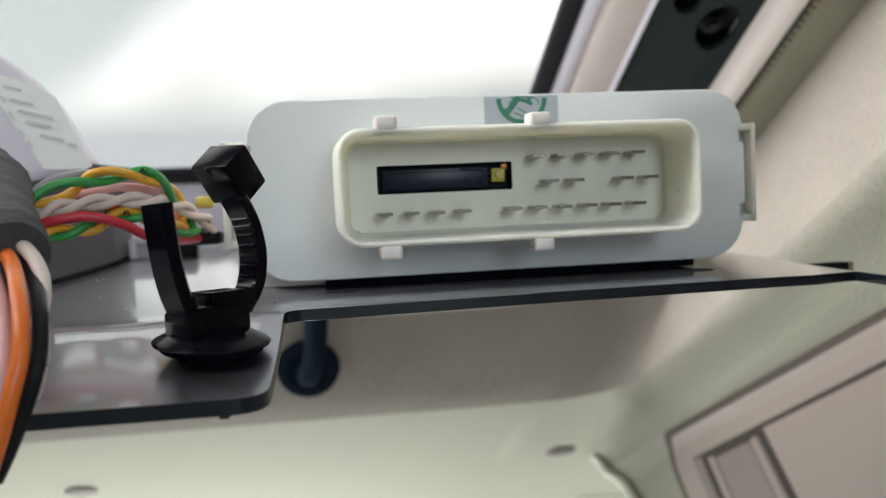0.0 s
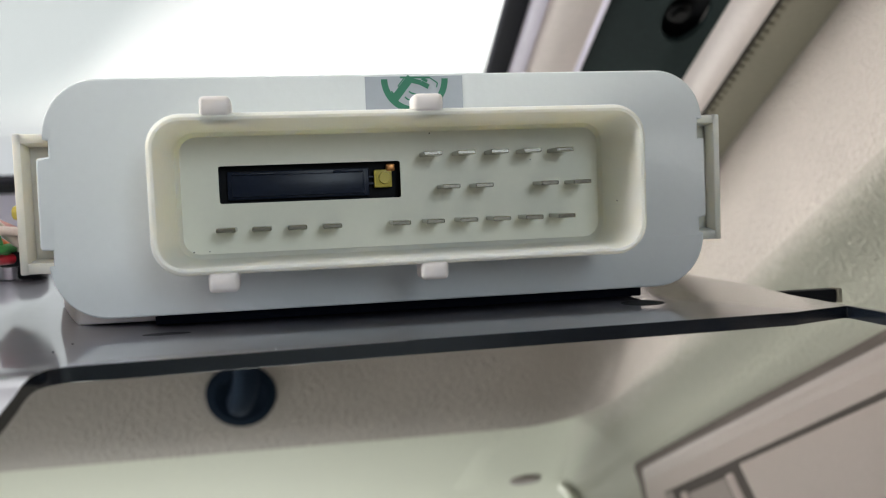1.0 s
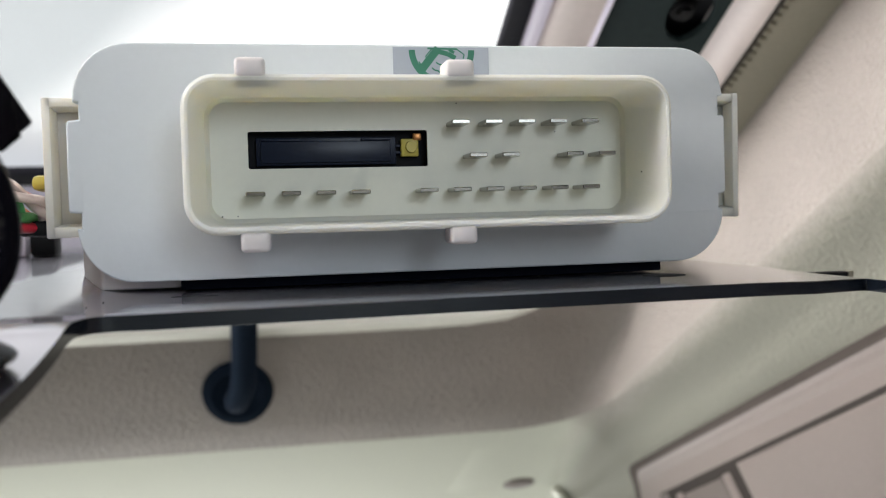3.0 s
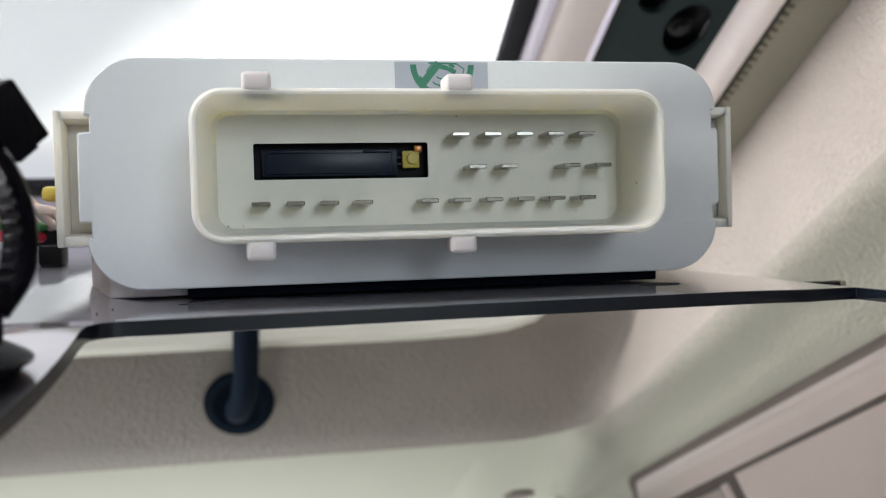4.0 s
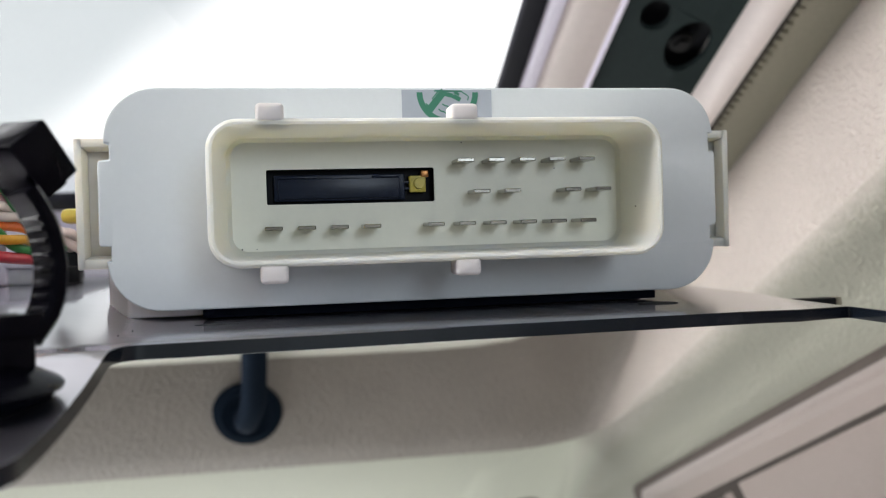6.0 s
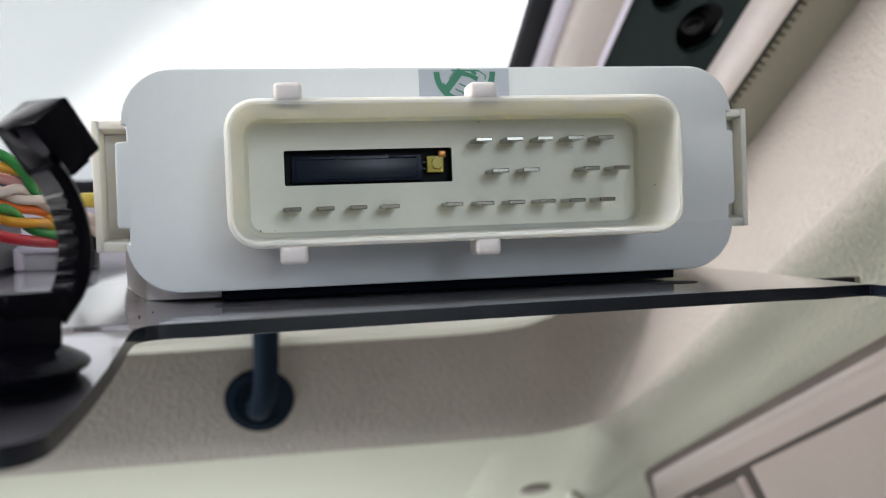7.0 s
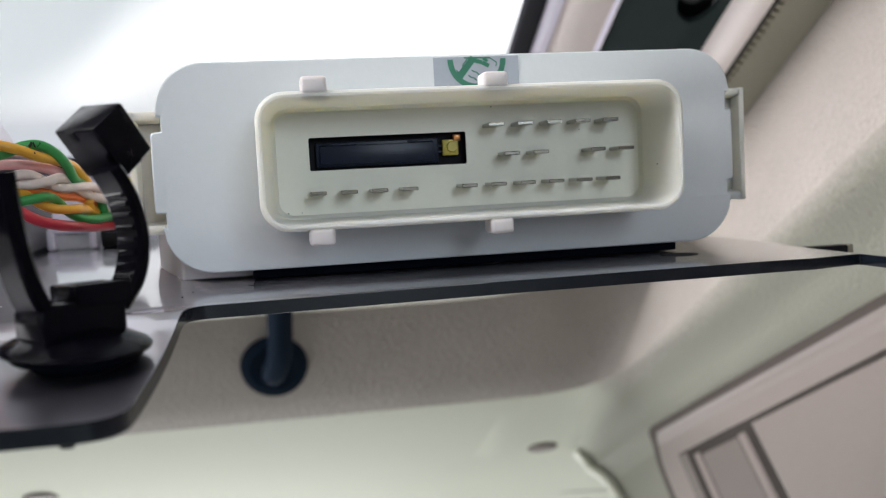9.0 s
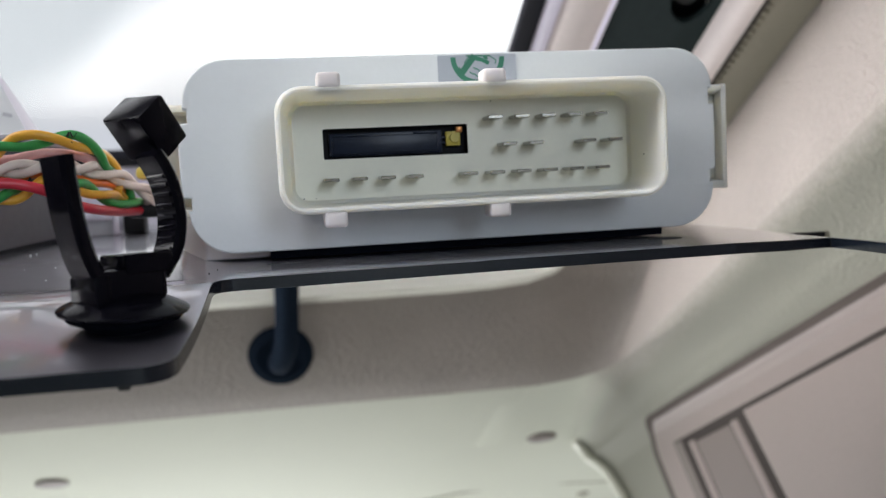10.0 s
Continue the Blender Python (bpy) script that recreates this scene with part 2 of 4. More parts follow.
def loft(loops, first=True, last=True, closed=True, bm=None):
    """Skins a row of loops of equally many points."""
    bm = bm or bmesh.new()
    rows = [[bm.verts.new(p) for p in lp] for lp in loops]
    n = len(rows[0])
    for a, b in zip(rows, rows[1:]):
        for i in range(n if closed else n - 1):
            j = (i + 1) % n
            bm.faces.new((a[i], a[j], b[j], b[i]))
    if first:
        bm.faces.new(rows[0])
    if last:
        bm.faces.new(rows[-1])
    return bm


def box(x0, x1, y0, y1, z0, z1, bevel=0.0, seg=2, bm=None):
    b2 = bmesh.new()
    bmesh.ops.create_cube(b2, size=1.0)
    bmesh.ops.transform(b2, matrix=Matrix.Translation(((x0 + x1) / 2, (y0 + y1) / 2, (z0 + z1) / 2)) @ Matrix.Diagonal((x1 - x0, y1 - y0, z1 - z0, 1)), verts=b2.verts)
    if bevel:
        bmesh.ops.bevel(b2, geom=b2.edges[:], offset=bevel, segments=seg, affect='EDGES', profile=0.5)
    return b2 if bm is None else join(bm, b2)


def join(bm, other):
    me = bpy.data.meshes.new("tmp")
    other.to_mesh(me)
    other.free()
    bm.from_mesh(me)
    bpy.data.meshes.remove(me)
    return bm


def prism(outline, z0, z1, bevel=0.0, seg=2):
    """An outline of (x, y) pairs made solid between two heights."""
    bm = bmesh.new()
    f = bm.faces.new([bm.verts.new((x, y, z1)) for x, y in outline])
    g = bmesh.ops.extrude_face_region(bm, geom=[f])
    for v in g["geom"]:
        if isinstance(v, bmesh.types.BMVert):
            v.co.z = z0
    if bevel:
        rim = [e for e in bm.edges if abs(e.verts[0].co.z - e.verts[1].co.z) < 1e-9]
        bmesh.ops.bevel(bm, geom=rim, offset=bevel, segments=seg, affect='EDGES', profile=0.5)
    return bm


def fillet(points, k=5):
    """Rounds the corners of an outline of (x, y, radius)."""
    out, n = [], len(points)
    for i, (x, y, r) in enumerate(points):
        p = Vector((x, y))
        if r <= 0:
            out.append((x, y))
            continue
        a = (Vector(points[i - 1][:2]) - p).normalized() * r + p
        b = (Vector(points[(i + 1) % n][:2]) - p).normalized() * r + p
        for j in range(k + 1):
            t = j / k
            q = a * (1 - t) ** 2 + p * 2 * t * (1 - t) + b * t * t
            out.append((q.x, q.y))
    return out


def spline(points, steps=10):
    """A smooth line through the points."""
    P = [Vector(p) for p in points]
    P = [2 * P[0] - P[1]] + P + [2 * P[-1] - P[-2]]
    out = []
    for i in range(1, len(P) - 2):
        a, b, c, d = P[i - 1:i + 3]
        for j in range(steps):
            t = j / steps
            out.append(0.5 * (2 * b + (c - a) * t + (2 * a - 5 * b + 4 * c - d) * t * t + (3 * b - a - 3 * c + d) * t ** 3))
    return out + [P[-2]]


def tube(path, radius, k=10, bm=None, squash=None):
    """A round tube along a path; radius may be a list."""
    path = [Vector(p) for p in path]
    up = Vector((0.13, 0.2, 1)).normalized()
    loops = []
    for i, p in enumerate(path):
        t = (path[min(i + 1, len(path) - 1)] - path[max(i - 1, 0)]).normalized()
        a = t.cross(up).normalized()
        b = a.cross(t)
        r = radius[i] if isinstance(radius, list) else radius
        loops.append([p + r * (math.cos(6.28319 * j / k) * a + math.sin(6.28319 * j / k) * b) for j in range(k)])
    return loft(loops, bm=bm)


def ribbon(path, width_axis, w, th, bm=None):
    """A flat strap along a path, w wide along width_axis and th thick."""
    path = [Vector(p) for p in path]
    wa = Vector(width_axis).normalized()
    loops = []
    for i, p in enumerate(path):
        t = (path[min(i + 1, len(path) - 1)] - path[max(i - 1, 0)]).normalized()
        o = t.cross(wa).normalized()
        b = th * 0.25
        loops.append([p + wa * x + o * y for x, y in ((-w / 2 + b, -th / 2), (w / 2 - b, -th / 2), (w / 2, -th / 2 + b), (w / 2, th / 2 - b),
                                                      (w / 2 - b, th / 2), (-w / 2 + b, th / 2), (-w / 2, th / 2 - b), (-w / 2, -th / 2 + b))])
    return loft(loops, bm=bm)


def disc(cx, cy, cz, r, h, k=28, taper=1.0, bm=None):
    """An upright round slab."""
    lo = [(cx + r * math.cos(6.28319 * i / k), cy + r * math.sin(6.28319 * i / k), cz) for i in range(k)]
    hi = [(cx + r * taper * math.cos(6.28319 * i / k), cy + r * taper * math.sin(6.28319 * i / k), cz + h) for i in range(k)]
    return loft([lo, hi], bm=bm)


# ---- the surroundings lie in a frame that slopes: x across, s ahead and down, n square to the glass ----
EYE = Vector((-0.0208, -0.1411, -0.0637))     # about the middle of the camera's stay, in the sloping frame


def settle(bm):
    """Sets the cove and board a little nearer and the side wall a little farther than drawn."""
    for v in bm.verts:
        k = min(1.0, max(0.0, (v.co.x - 0.085) / 0.085))
        d = min(1.0, max(0.0, (0.064 - v.co.z) / 0.030))
        v.co = EYE + (v.co - EYE) * (0.968 + k * k * (3 - 2 * k) * (0.020 + 0.050 * d * d * (3 - 2 * d)))
    return bm


def structure(name, bm, mat, label, category, smooth=True):
    ob = part(name, bm, mat, None, label, smooth, SLOPE)
    return tagged(ob, label, category, kind="structure")


def height(x):
    """The level of the glass and pillar, which bends down towards the door flange."""
    return float(np.interp(x, (0.0, 0.070, 0.104, 0.130, 0.157, 0.185), (0.160, 0.157, 0.149, 0.139, 0.136, 0.132)))


S0 = -0.45


def strip(x0, x1, s0, s1, drop, thick, bevel=0.001):
    """A strip along the pillar, its lower face drop under the glass plane."""
    bm = box(x0, x1, s0, s1, -drop, -drop + thick, bevel)
    for v in bm.verts:
        v.co.z += height(v.co.x)
    return bm


# glass of the large window
pane = structure("window_1", strip(-0.42, 0.073, S0, 0.223, 0.0, 0.004, 0.0), GLASS, "large sloping clear window pane over the bracket", "window", False)
pane.visible_shadow = False
structure("trim_window_seal_side", strip(0.0670, 0.0752, S0, 0.232, 0.003, 0.006, 0.0015), SEAL, "black rubber window seal along the pane", "window seal")
structure("trim_window_seal_front", strip(-0.72, 0.0675, 0.2190, 0.2288, 0.003, 0.006, 0.0015), SEAL, "black rubber window seal at the pane's lower edge", "window seal")
structure("trim_window_frame_side", strip(0.0752, 0.0822, S0, 0.232, 0.002, 0.008, 0.002), FRAME, "lilac-white painted window frame edge", "window frame")
structure("trim_pillar_side", strip(0.0822, 0.1005, S0, 0.30, 0.004, 0.012, 0.0025), PILLAR, "pale pinkish beige painted pillar", "pillar")
structure("trim_pillar_edge", strip(0.0984, 0.1007, S0, 0.30, 0.0050, 0.006, 0.0010), FRAME, "lilac-white folded edge of the pillar", "pillar")
board = box(-0.72, 0.0836, 0.2288, 0.292, -0.002, 0.006, 0.002)
for v in board.verts:                        # it leans down from the pane to the lip of the cove
    v.co.z += 0.1585 - 0.55 * (v.co.y - 0.2288)
structure("trim_window_frame_front", board, FRAME, "lilac-white painted lower window frame", "window frame")
# dark panel behind the pillar, with two holes through it, stretched to look round from the camera
def holed_panel():
    bm = bmesh.new()
    # its right edge is widened, dark paint in place of the flange's shaded side
    rim = [bm.verts.new((x, s, 0)) for x, s in ((0.1005, S0), (0.1412, S0), (0.1412, 0.30), (0.1005, 0.30))]
    edges = [bm.edges.new((rim[i], rim[(i + 1) % 4])) for i in range(4)]
    for cx, cs, r, long in ((0.1295, 0.0970, 0.0076, 0.0135), (0.1142, 0.0866, 0.0050, 0.0075)):
        ring = [bm.verts.new((cx + r * math.cos(i * 0.261799), cs + long * math.sin(i * 0.261799), 0)) for i in range(24)]
        edges += [bm.edges.new((ring[i], ring[(i + 1) % 24])) for i in range(24)]
    bmesh.ops.triangle_fill(bm, use_beauty=True, edges=edges)
    flat = bm.faces[:]
    g = bmesh.ops.extrude_face_region(bm, geom=flat)
    for v in g["geom"]:
        if isinstance(v, bmesh.types.BMVert):
            v.co.z += 0.0025
    for v in bm.verts:
        v.co.z += height(v.co.x) + 0.002
    return bm


structure("trim_pillar_inner", holed_panel(), DARKGREEN, "dark green metal pillar panel with two holes stretched to look round in view", "pillar panel", False)
def hole_bolt(cx, cs):
    bm = disc(cx, cs, height(cx) + 0.0035, 0.0030, 0.003, 6, 1.0)
    return disc(cx, cs, height(cx) + 0.0055, 0.0045, 0.001, 20, 1.0, bm=bm)


structure("trim_pillar_bolt", hole_bolt(0.1284, 0.0990), RUBBER, "dark bolt head inside the pillar hole", "bolt", False)
# a black sheet puts the hollow's shade behind the two holes
structure("trim_pillar_hole_shade", strip(0.1007, 0.1396, S0, 0.30, -0.0085, 0.004, 0), SLOT_DARK, "black sheet behind the pillar panel, in for the shade in its holes", "pillar panel", False)
flange_line = [(0.1392, 0.1470), (0.1400, 0.1435), (0.1418, 0.1385), (0.1455, 0.1340), (0.1495, 0.1322), (0.1525, 0.1325), (0.1536, 0.1345), (0.1538, 0.1420), (0.1400, 0.1490)]
structure("trim_pillar_flange", loft([[(x, y, n) for x, n in flange_line] for y in (S0, -0.2, 0.0, 0.3)]), BEIGE, "pale beige painted door flange", "flange")


def ribbed_seal():
    bm = strip(0.1534, 0.1900, S0, 0.30, 0.003, 0.010, 0.003)
    for i in range(170):
        s = S0 + 0.04 + i * 0.0040
        if s < 0.29:
            b = box(0.1548, 0.1576, s, s + 0.0022, -0.0038, -0.002, 0.0004, 1)
            for v in b.verts:
                v.co.z += height(v.co.x)
            join(bm, b)
    return bm


# dark strip, the flange's shadow along the seal put in as colour
structure("trim_seal_shadow", strip(0.1528, 0.1553, S0, 0.30, 0.0034, 0.006, 0.0005), GAP_SHADE, "dark strip in for the flange's shadow on the door seal", "door seal")
structure("trim_door_seal", ribbed_seal(), OLIVE, "olive-brown ribbed door seal strip", "door seal")

# the cove sweeps along the far end, round a corner and back along the side
FAR, SIDE, RAD = 0.360, 0.156, 0.053


def cove_rows():
    """Rows from the upper to the lower rim; the two rims turn the corner each on its own curve."""
    rows = []
    far = [(1.0, 0.125), (0.96, 0.116), (0.767, 0.1015), (0.50, 0.0838), (0.213, 0.0690), (0, 0.0622), (-0.10, 0.0600)]
    near = [(1.0, 0.146), (0.90, 0.134), (0.404, 0.106), (0.128, 0.084), (0.017, 0.071), (0, 0.0622), (-0.05, 0.0560)]

    def row(low, top, w):
        w = w * w * (3 - 2 * w)
        prof = [(a * (1 - w) + c * w, b * (1 - w) + d * w) for (a, b), (c, d) in zip(far, near)]
        line = spline([(a, n, 0) for a, n in prof], 4)[:21]
        rows.append([(low[0] + (top[0] - low[0]) * q.x, low[1] + (top[1] - low[1]) * q.x, q.y) for q in line])

    bx, bs, bend = SIDE - RAD, FAR - RAD, 0.095
    for i in range(9):
        x = -0.75 + (bx + 0.75) * i / 8
        row((x, FAR), (x, FAR - 0.075), 0)
    for i in range(1, 25):
        w = i / 24
        a = radians(90 * w)
        row((bx + RAD * math.sin(a), bs + RAD * math.cos(a)),
            (bx + (RAD + 0.0235) * math.sin(a), FAR - 0.075 - bend + bend * math.cos(a)), w)
    for i in range(1, 12):
        row((SIDE, bs + (S0 - bs) * i / 11), (SIDE + 0.0235, FAR - 0.075 - bend + (S0 - FAR + 0.075 + bend) * i / 11), 1)
    return rows


structure("trim_cove", settle(loft(cove_rows(), False, False, False)), GRAINED, "smooth grained beige trim cove round the window opening", "trim")
# unseen cover, added to keep the sky from leaking onto the corner
structure("ceiling_light_stop", box(-0.95, 0.58, 0.287, 0.92, 0.140, 0.150), CABIN, "unseen cover added over the cove to stop stray skylight", "ceiling", False)
structure("trim_cove_lip", loft([[(x, 0.258 - b, 0.138), (x, 0.2755 - b, 0.0990 + 0.3 * b), (x, 0.2825 - b, 0.0982 + 0.3 * b), (x, 0.292 - b, 0.138)] for x, b in
                                 [(-0.75 + 0.084 * i, 0.0) for i in range(10)] + [(0.05, 0.0), (0.075, 0.001), (0.095, 0.004), (0.108, 0.010), (0.116, 0.020)]]), LIT_EDGE, "lip under the lower window frame, painted bright in place of light", "trim")


# the pale lining board beyond the cove, with two oval plugs; it sweeps in one fillet into the side wall
LINE = spline([(FAR, 0.0622, 0), (0.368, 0.0606, 0), (0.388, 0.0574, 0), (0.410, 0.0546, 0), (0.460, 0.0500, 0), (0.56, 0.045, 0), (0.652, 0.0413, 0)], 6)
LINE = [(p.x, p.y) for p in LINE] + [(0.9, 0.034)]


def line_at(s):
    for (s0, n0), (s1, n1) in zip(LINE, LINE[1:]):
        if s <= s1:
            return n0 + (n1 - n0) * (s - s0) / (s1 - s0)
    return LINE[-1][1]


BX = SIDE - RAD
structure("ceiling_board", settle(loft([[(x, s, n + (0.0006 if x > BX else 0.0)) for s, n in LINE] for x in [-0.75 + (BX + 0.75) * i / 10 for i in range(11)] + [BX + 0.006]], False, False, False)),
          LINER, "pale greenish white smooth lining board", "lining")
LINE_END = [(0.440, line_at(0.440) + 0.0015), (0.488, line_at(0.488) + 0.0006)] + [(s, n) for s, n in LINE if s > 0.495]
structure("ceiling_board_end", settle(loft([[(x, s, n) for s, n in LINE_END] for x in (BX, 0.2, 0.35, 0.52)], False, False, False)),
          LINER, "pale greenish white smooth lining board", "lining")


def wall_sweep():
    """From the rim of the cove, or from the board, down into the side wall."""
    steps = [S0 + (FAR - RAD - S0) * i / 14 for i in range(14)]
    steps += [FAR - RAD + RAD * math.sin(radians(90 * i / 16)) for i in range(17)]
    steps += [0.362, 0.365, 0.369, 0.374, 0.380, 0.390, 0.400, 0.415, 0.430, 0.445, 0.460]
    rows = []
    for step in steps:
        s = step if step <= 0.38 else 0.38 + (step - 0.38) * 1.41
        if s <= FAR - RAD:
            ax, an = SIDE, 0.0622
        elif s <= FAR:
            ax, an = BX + math.sqrt(max(0.0, RAD * RAD - (s - FAR + RAD) ** 2)), 0.0622
        else:
            ax, an = BX, line_at(s)
        w = min(1.0, max(0.0, (s - 0.18) / 0.14))
        w = w * w * (3 - 2 * w)
        q = [Vector((ax, an)), Vector((0.1575, 0.0510)), Vector((0.161, 0.040)), Vector((0.1650, 0.0315))]
        reach = min(0.028 - 0.022 * min(1.0, max(0.0, (step - 0.355) / 0.095)), 0.165 - ax)
        line = []
        for i in range(17):
            t = i / 16
            steep = q[0] * (1 - t) ** 3 + q[1] * 3 * t * (1 - t) ** 2 + q[2] * 3 * t * t * (1 - t) + q[3] * t ** 3
            u = max(0.0, (t - 0.35) / 0.65)
            x = ax + (0.165 - reach - ax) * t / 0.35 if t < 0.35 else 0.165 - reach * (1 - math.sin(u * math.pi / 2))
            out = math.hypot(x - BX, max(0.0, s - FAR + RAD)) - RAD if s < FAR or x > BX else s - FAR
            n = line_at(FAR + max(0.0, out))
            n -= (n - 0.0315) * (1 - math.cos(u * math.pi / 2))
            line.append(steep.lerp(Vector((x, n)), w))
        lead = [Vector((ax - 0.012 * i, an + 0.0009 * i * i - 0.0003)) if s > FAR else Vector((ax, an + 0.0004 * i)) for i in (2, 1)]
        line = lead + line + [Vector((0.1683, 0.0278)), Vector((0.1705, 0.0238)), Vector((0.172, 0.018))]
        rows.append([(p.x, step if step <= 0.38 else 0.38 + (step - 0.38) * (0.0364 + 1.06 * p.y) / 0.08, p.y) for p in line])
    return rows


sweep_rows = wall_sweep()
structure("wall_side_top", settle(loft(sweep_rows, False, False, False)), SHADED_LINING, "pale board lining sweeping into the side wall, the wall's shade mixed into its colour", "trim wall")


seam = [(x, 0.613 + 0.32 * (x - 0.127) + 0.9 * max(0.0, 0.127 - x)) for x in [-0.25 + 0.05 * i for i in range(11)]]
structure("trim_board_seam", settle(ribbon([Vector((x, s, line_at(s) - 0.0002)) for x, s in seam], Vector((0, 1, 0)), 0.0030, 0.0010)), OLIVE, "thin dull joint line across the lining board", "joint")
structure("trim_board_clip", settle(box(0.2240, 0.2330, 0.690, 0.704, line_at(0.697) - 0.0022, line_at(0.697) + 0.002, 0.0008)), OLIVE, "small dull green clip in the board", "clip")


def plug(cx, cs, n):
    bm = bmesh.new()
    outer = [(cx + 0.0105 * math.cos(i * 0.261799), cs + 0.0105 * math.sin(i * 0.261799)) for i in range(24)]
    loops = [[(x, s, n + 0.003) for x, s in outer], [(x, s, n - 0.0012) for x, s in outer],
             [(cx + (x - cx) * 0.85, cs + (s - cs) * 0.85, n - 0.002) for x, s in outer], [(cx + (x - cx) * 0.3, cs + (s - cs) * 0.3, n - 0.0012) for x, s in outer]]
    return settle(loft(loops))


for cx, cs in ((0.1325, 0.453), (-0.2005, 0.453)):
    tagged(part("trim_plug", plug(cx, cs, 0.0505 if cx < 0 else 0.0490), PANEL, None, "", True, SLOPE), "round taupe fastener plug in the pale board", "plug", "plugs in the board")


def side_wall():
    prof = spline([(0.172, 0.018, 0), (0.1725, -0.05, 0), (0.174, -0.14, 0), (0.18, -0.45, 0)], 5)
    ends = [max(0.28, 0.4164 + 1.06 * p.y) for p in prof]
    rows = [[(p.x, S0 + (e - S0) * i / 16, p.y) for p, e in zip(prof, ends)] for i in range(17)]
    return loft(rows, False, False, False), [(p.x, e, p.y) for p, e in zip(prof, ends)]


wall_mesh, wall_end = side_wall()
structure("wall_side", settle(wall_mesh), SHADED_LINING, "fabric textured side trim wall, shade mixed into its lining's colour", "trim wall")
structure("trim_corner_bead", settle(tube([(x - 0.0022, y - 0.0030, z - 0.0022) for x, y, z in sweep_rows[-1][11:-1] + wall_end], 0.0034, 14)), LIT_EDGE, "rounded bead along the end of the side wall, painted bright for its lit edge", "trim")


# hatch in the side wall: outer surround, inner door with slots; the shade of groove, gap and recess is put in as darker
# flat slabs
def slab(s0, s1, n0, n1, x_in, x_out, r, bevel=0.0012, rise=0.022):
    bm = prism(rrect(s0, s1, n0, n1, r), x_in, x_out, bevel)
    for k in range(5):
        bmesh.ops.bisect_plane(bm, geom=bm.verts[:] + bm.edges[:] + bm.faces[:], plane_co=(0, 0.012 + 0.004 * k, 0), plane_no=(0, 1, 0))
    for v in bm.verts:                       # sheared to line up in the camera's view; its top follows the bulge of the wall
        s, n = v.co.x, v.co.y
        n2 = n + rise * (s - 0.320)
        v.co = Vector((v.co.z - 0.007 * (max(0.0, n2 - 0.018) / 0.0135) ** 2, s + 0.42 * (n - 0.010), n2))
    return settle(bm)


hatch = thing("side_hatch", "pinkish beige hatch with surround let into the side wall", "hatch", SLOPE)
# nearly flush slabs; their darker tones do the work of shade
part("groove", slab(-0.30, 0.3455, -0.26, 0.0303, 0.1702, 0.178, 0.025, 0.0012, 0.0375), GROOVE_SHADE, hatch, smooth=False)
part("surround", slab(-0.30, 0.3370, -0.26, 0.0270, 0.1698, 0.178, 0.022, 0.0003, 0.0375), PANEL, hatch, smooth=False)
part("gap", slab(-0.30, 0.3110, -0.26, 0.0109, 0.1695, 0.178, 0.002), GAP_SHADE, hatch, smooth=False)
part("gap_half_shade", slab(0.2990, 0.3100, -0.26, 0.0100, 0.1693, 0.178, 0.001), PANEL_SHADE, hatch, "flat brown strip, in for the half shade in the gap", smooth=False)
part("hatch_door", slab(-0.30, 0.2240, -0.26, 0.0089, 0.1690, 0.178, 0.002, 0.0022), PANEL, hatch, smooth=False)
part("latch_recess", slab(0.2400, 0.2830, -0.26, 0.0054, 0.1692, 0.178, 0.002), PANEL_SHADE, hatch, "flat grey slab, in for the shaded latch recess", smooth=False)
part("rib", slab(0.2310, 0.2400, -0.26, 0.0064, 0.1685, 0.178, 0.002, 0.0024), PANEL, hatch, smooth=False)
part("rib", slab(0.2830, 0.2925, -0.26, 0.0072, 0.1688, 0.178, 0.002, 0.0024), PANEL, hatch, smooth=False)

# conduit through a grommet on the cove
grommet = thing("cable_grommet", "black rubber grommet with a conduit rising from it on the cove", "grommet", SLOPE)
GN = Vector((-0.02, -0.69, -0.72)).normalized()
gc = EYE + (Vector((-0.0442, 0.3225, 0.0838)) - EYE) * 0.968
turn = GN.to_track_quat('Z', 'Y').to_matrix().to_4x4()
k = 28


def ring_at(r, h):
    return [Vector((r * math.cos(6.28319 * i / k), r * math.sin(6.28319 * i / k), h)) for i in range(k)]


bm = loft([ring_at(0.0172, -0.004), ring_at(0.0180, 0.0), ring_at(0.0172, 0.0035), ring_at(0.013, 0.0048), ring_at(0.0095, 0.0030), ring_at(0.0085, 0.0028)])
bmesh.ops.transform(bm, matrix=Matrix.Translation(gc) @ turn, verts=bm.verts)
part("flange", bm, CONDUIT, grommet)
part("conduit", tube(spline([gc - GN * 0.002, gc + GN * 0.010, (-0.0395, 0.285, 0.0770), (-0.0378, 0.264, 0.0905), (-0.0362, 0.235, 0.1080), (-0.034, 0.19, 0.128)], 7), 0.0062, 14), CONDUIT, grommet)

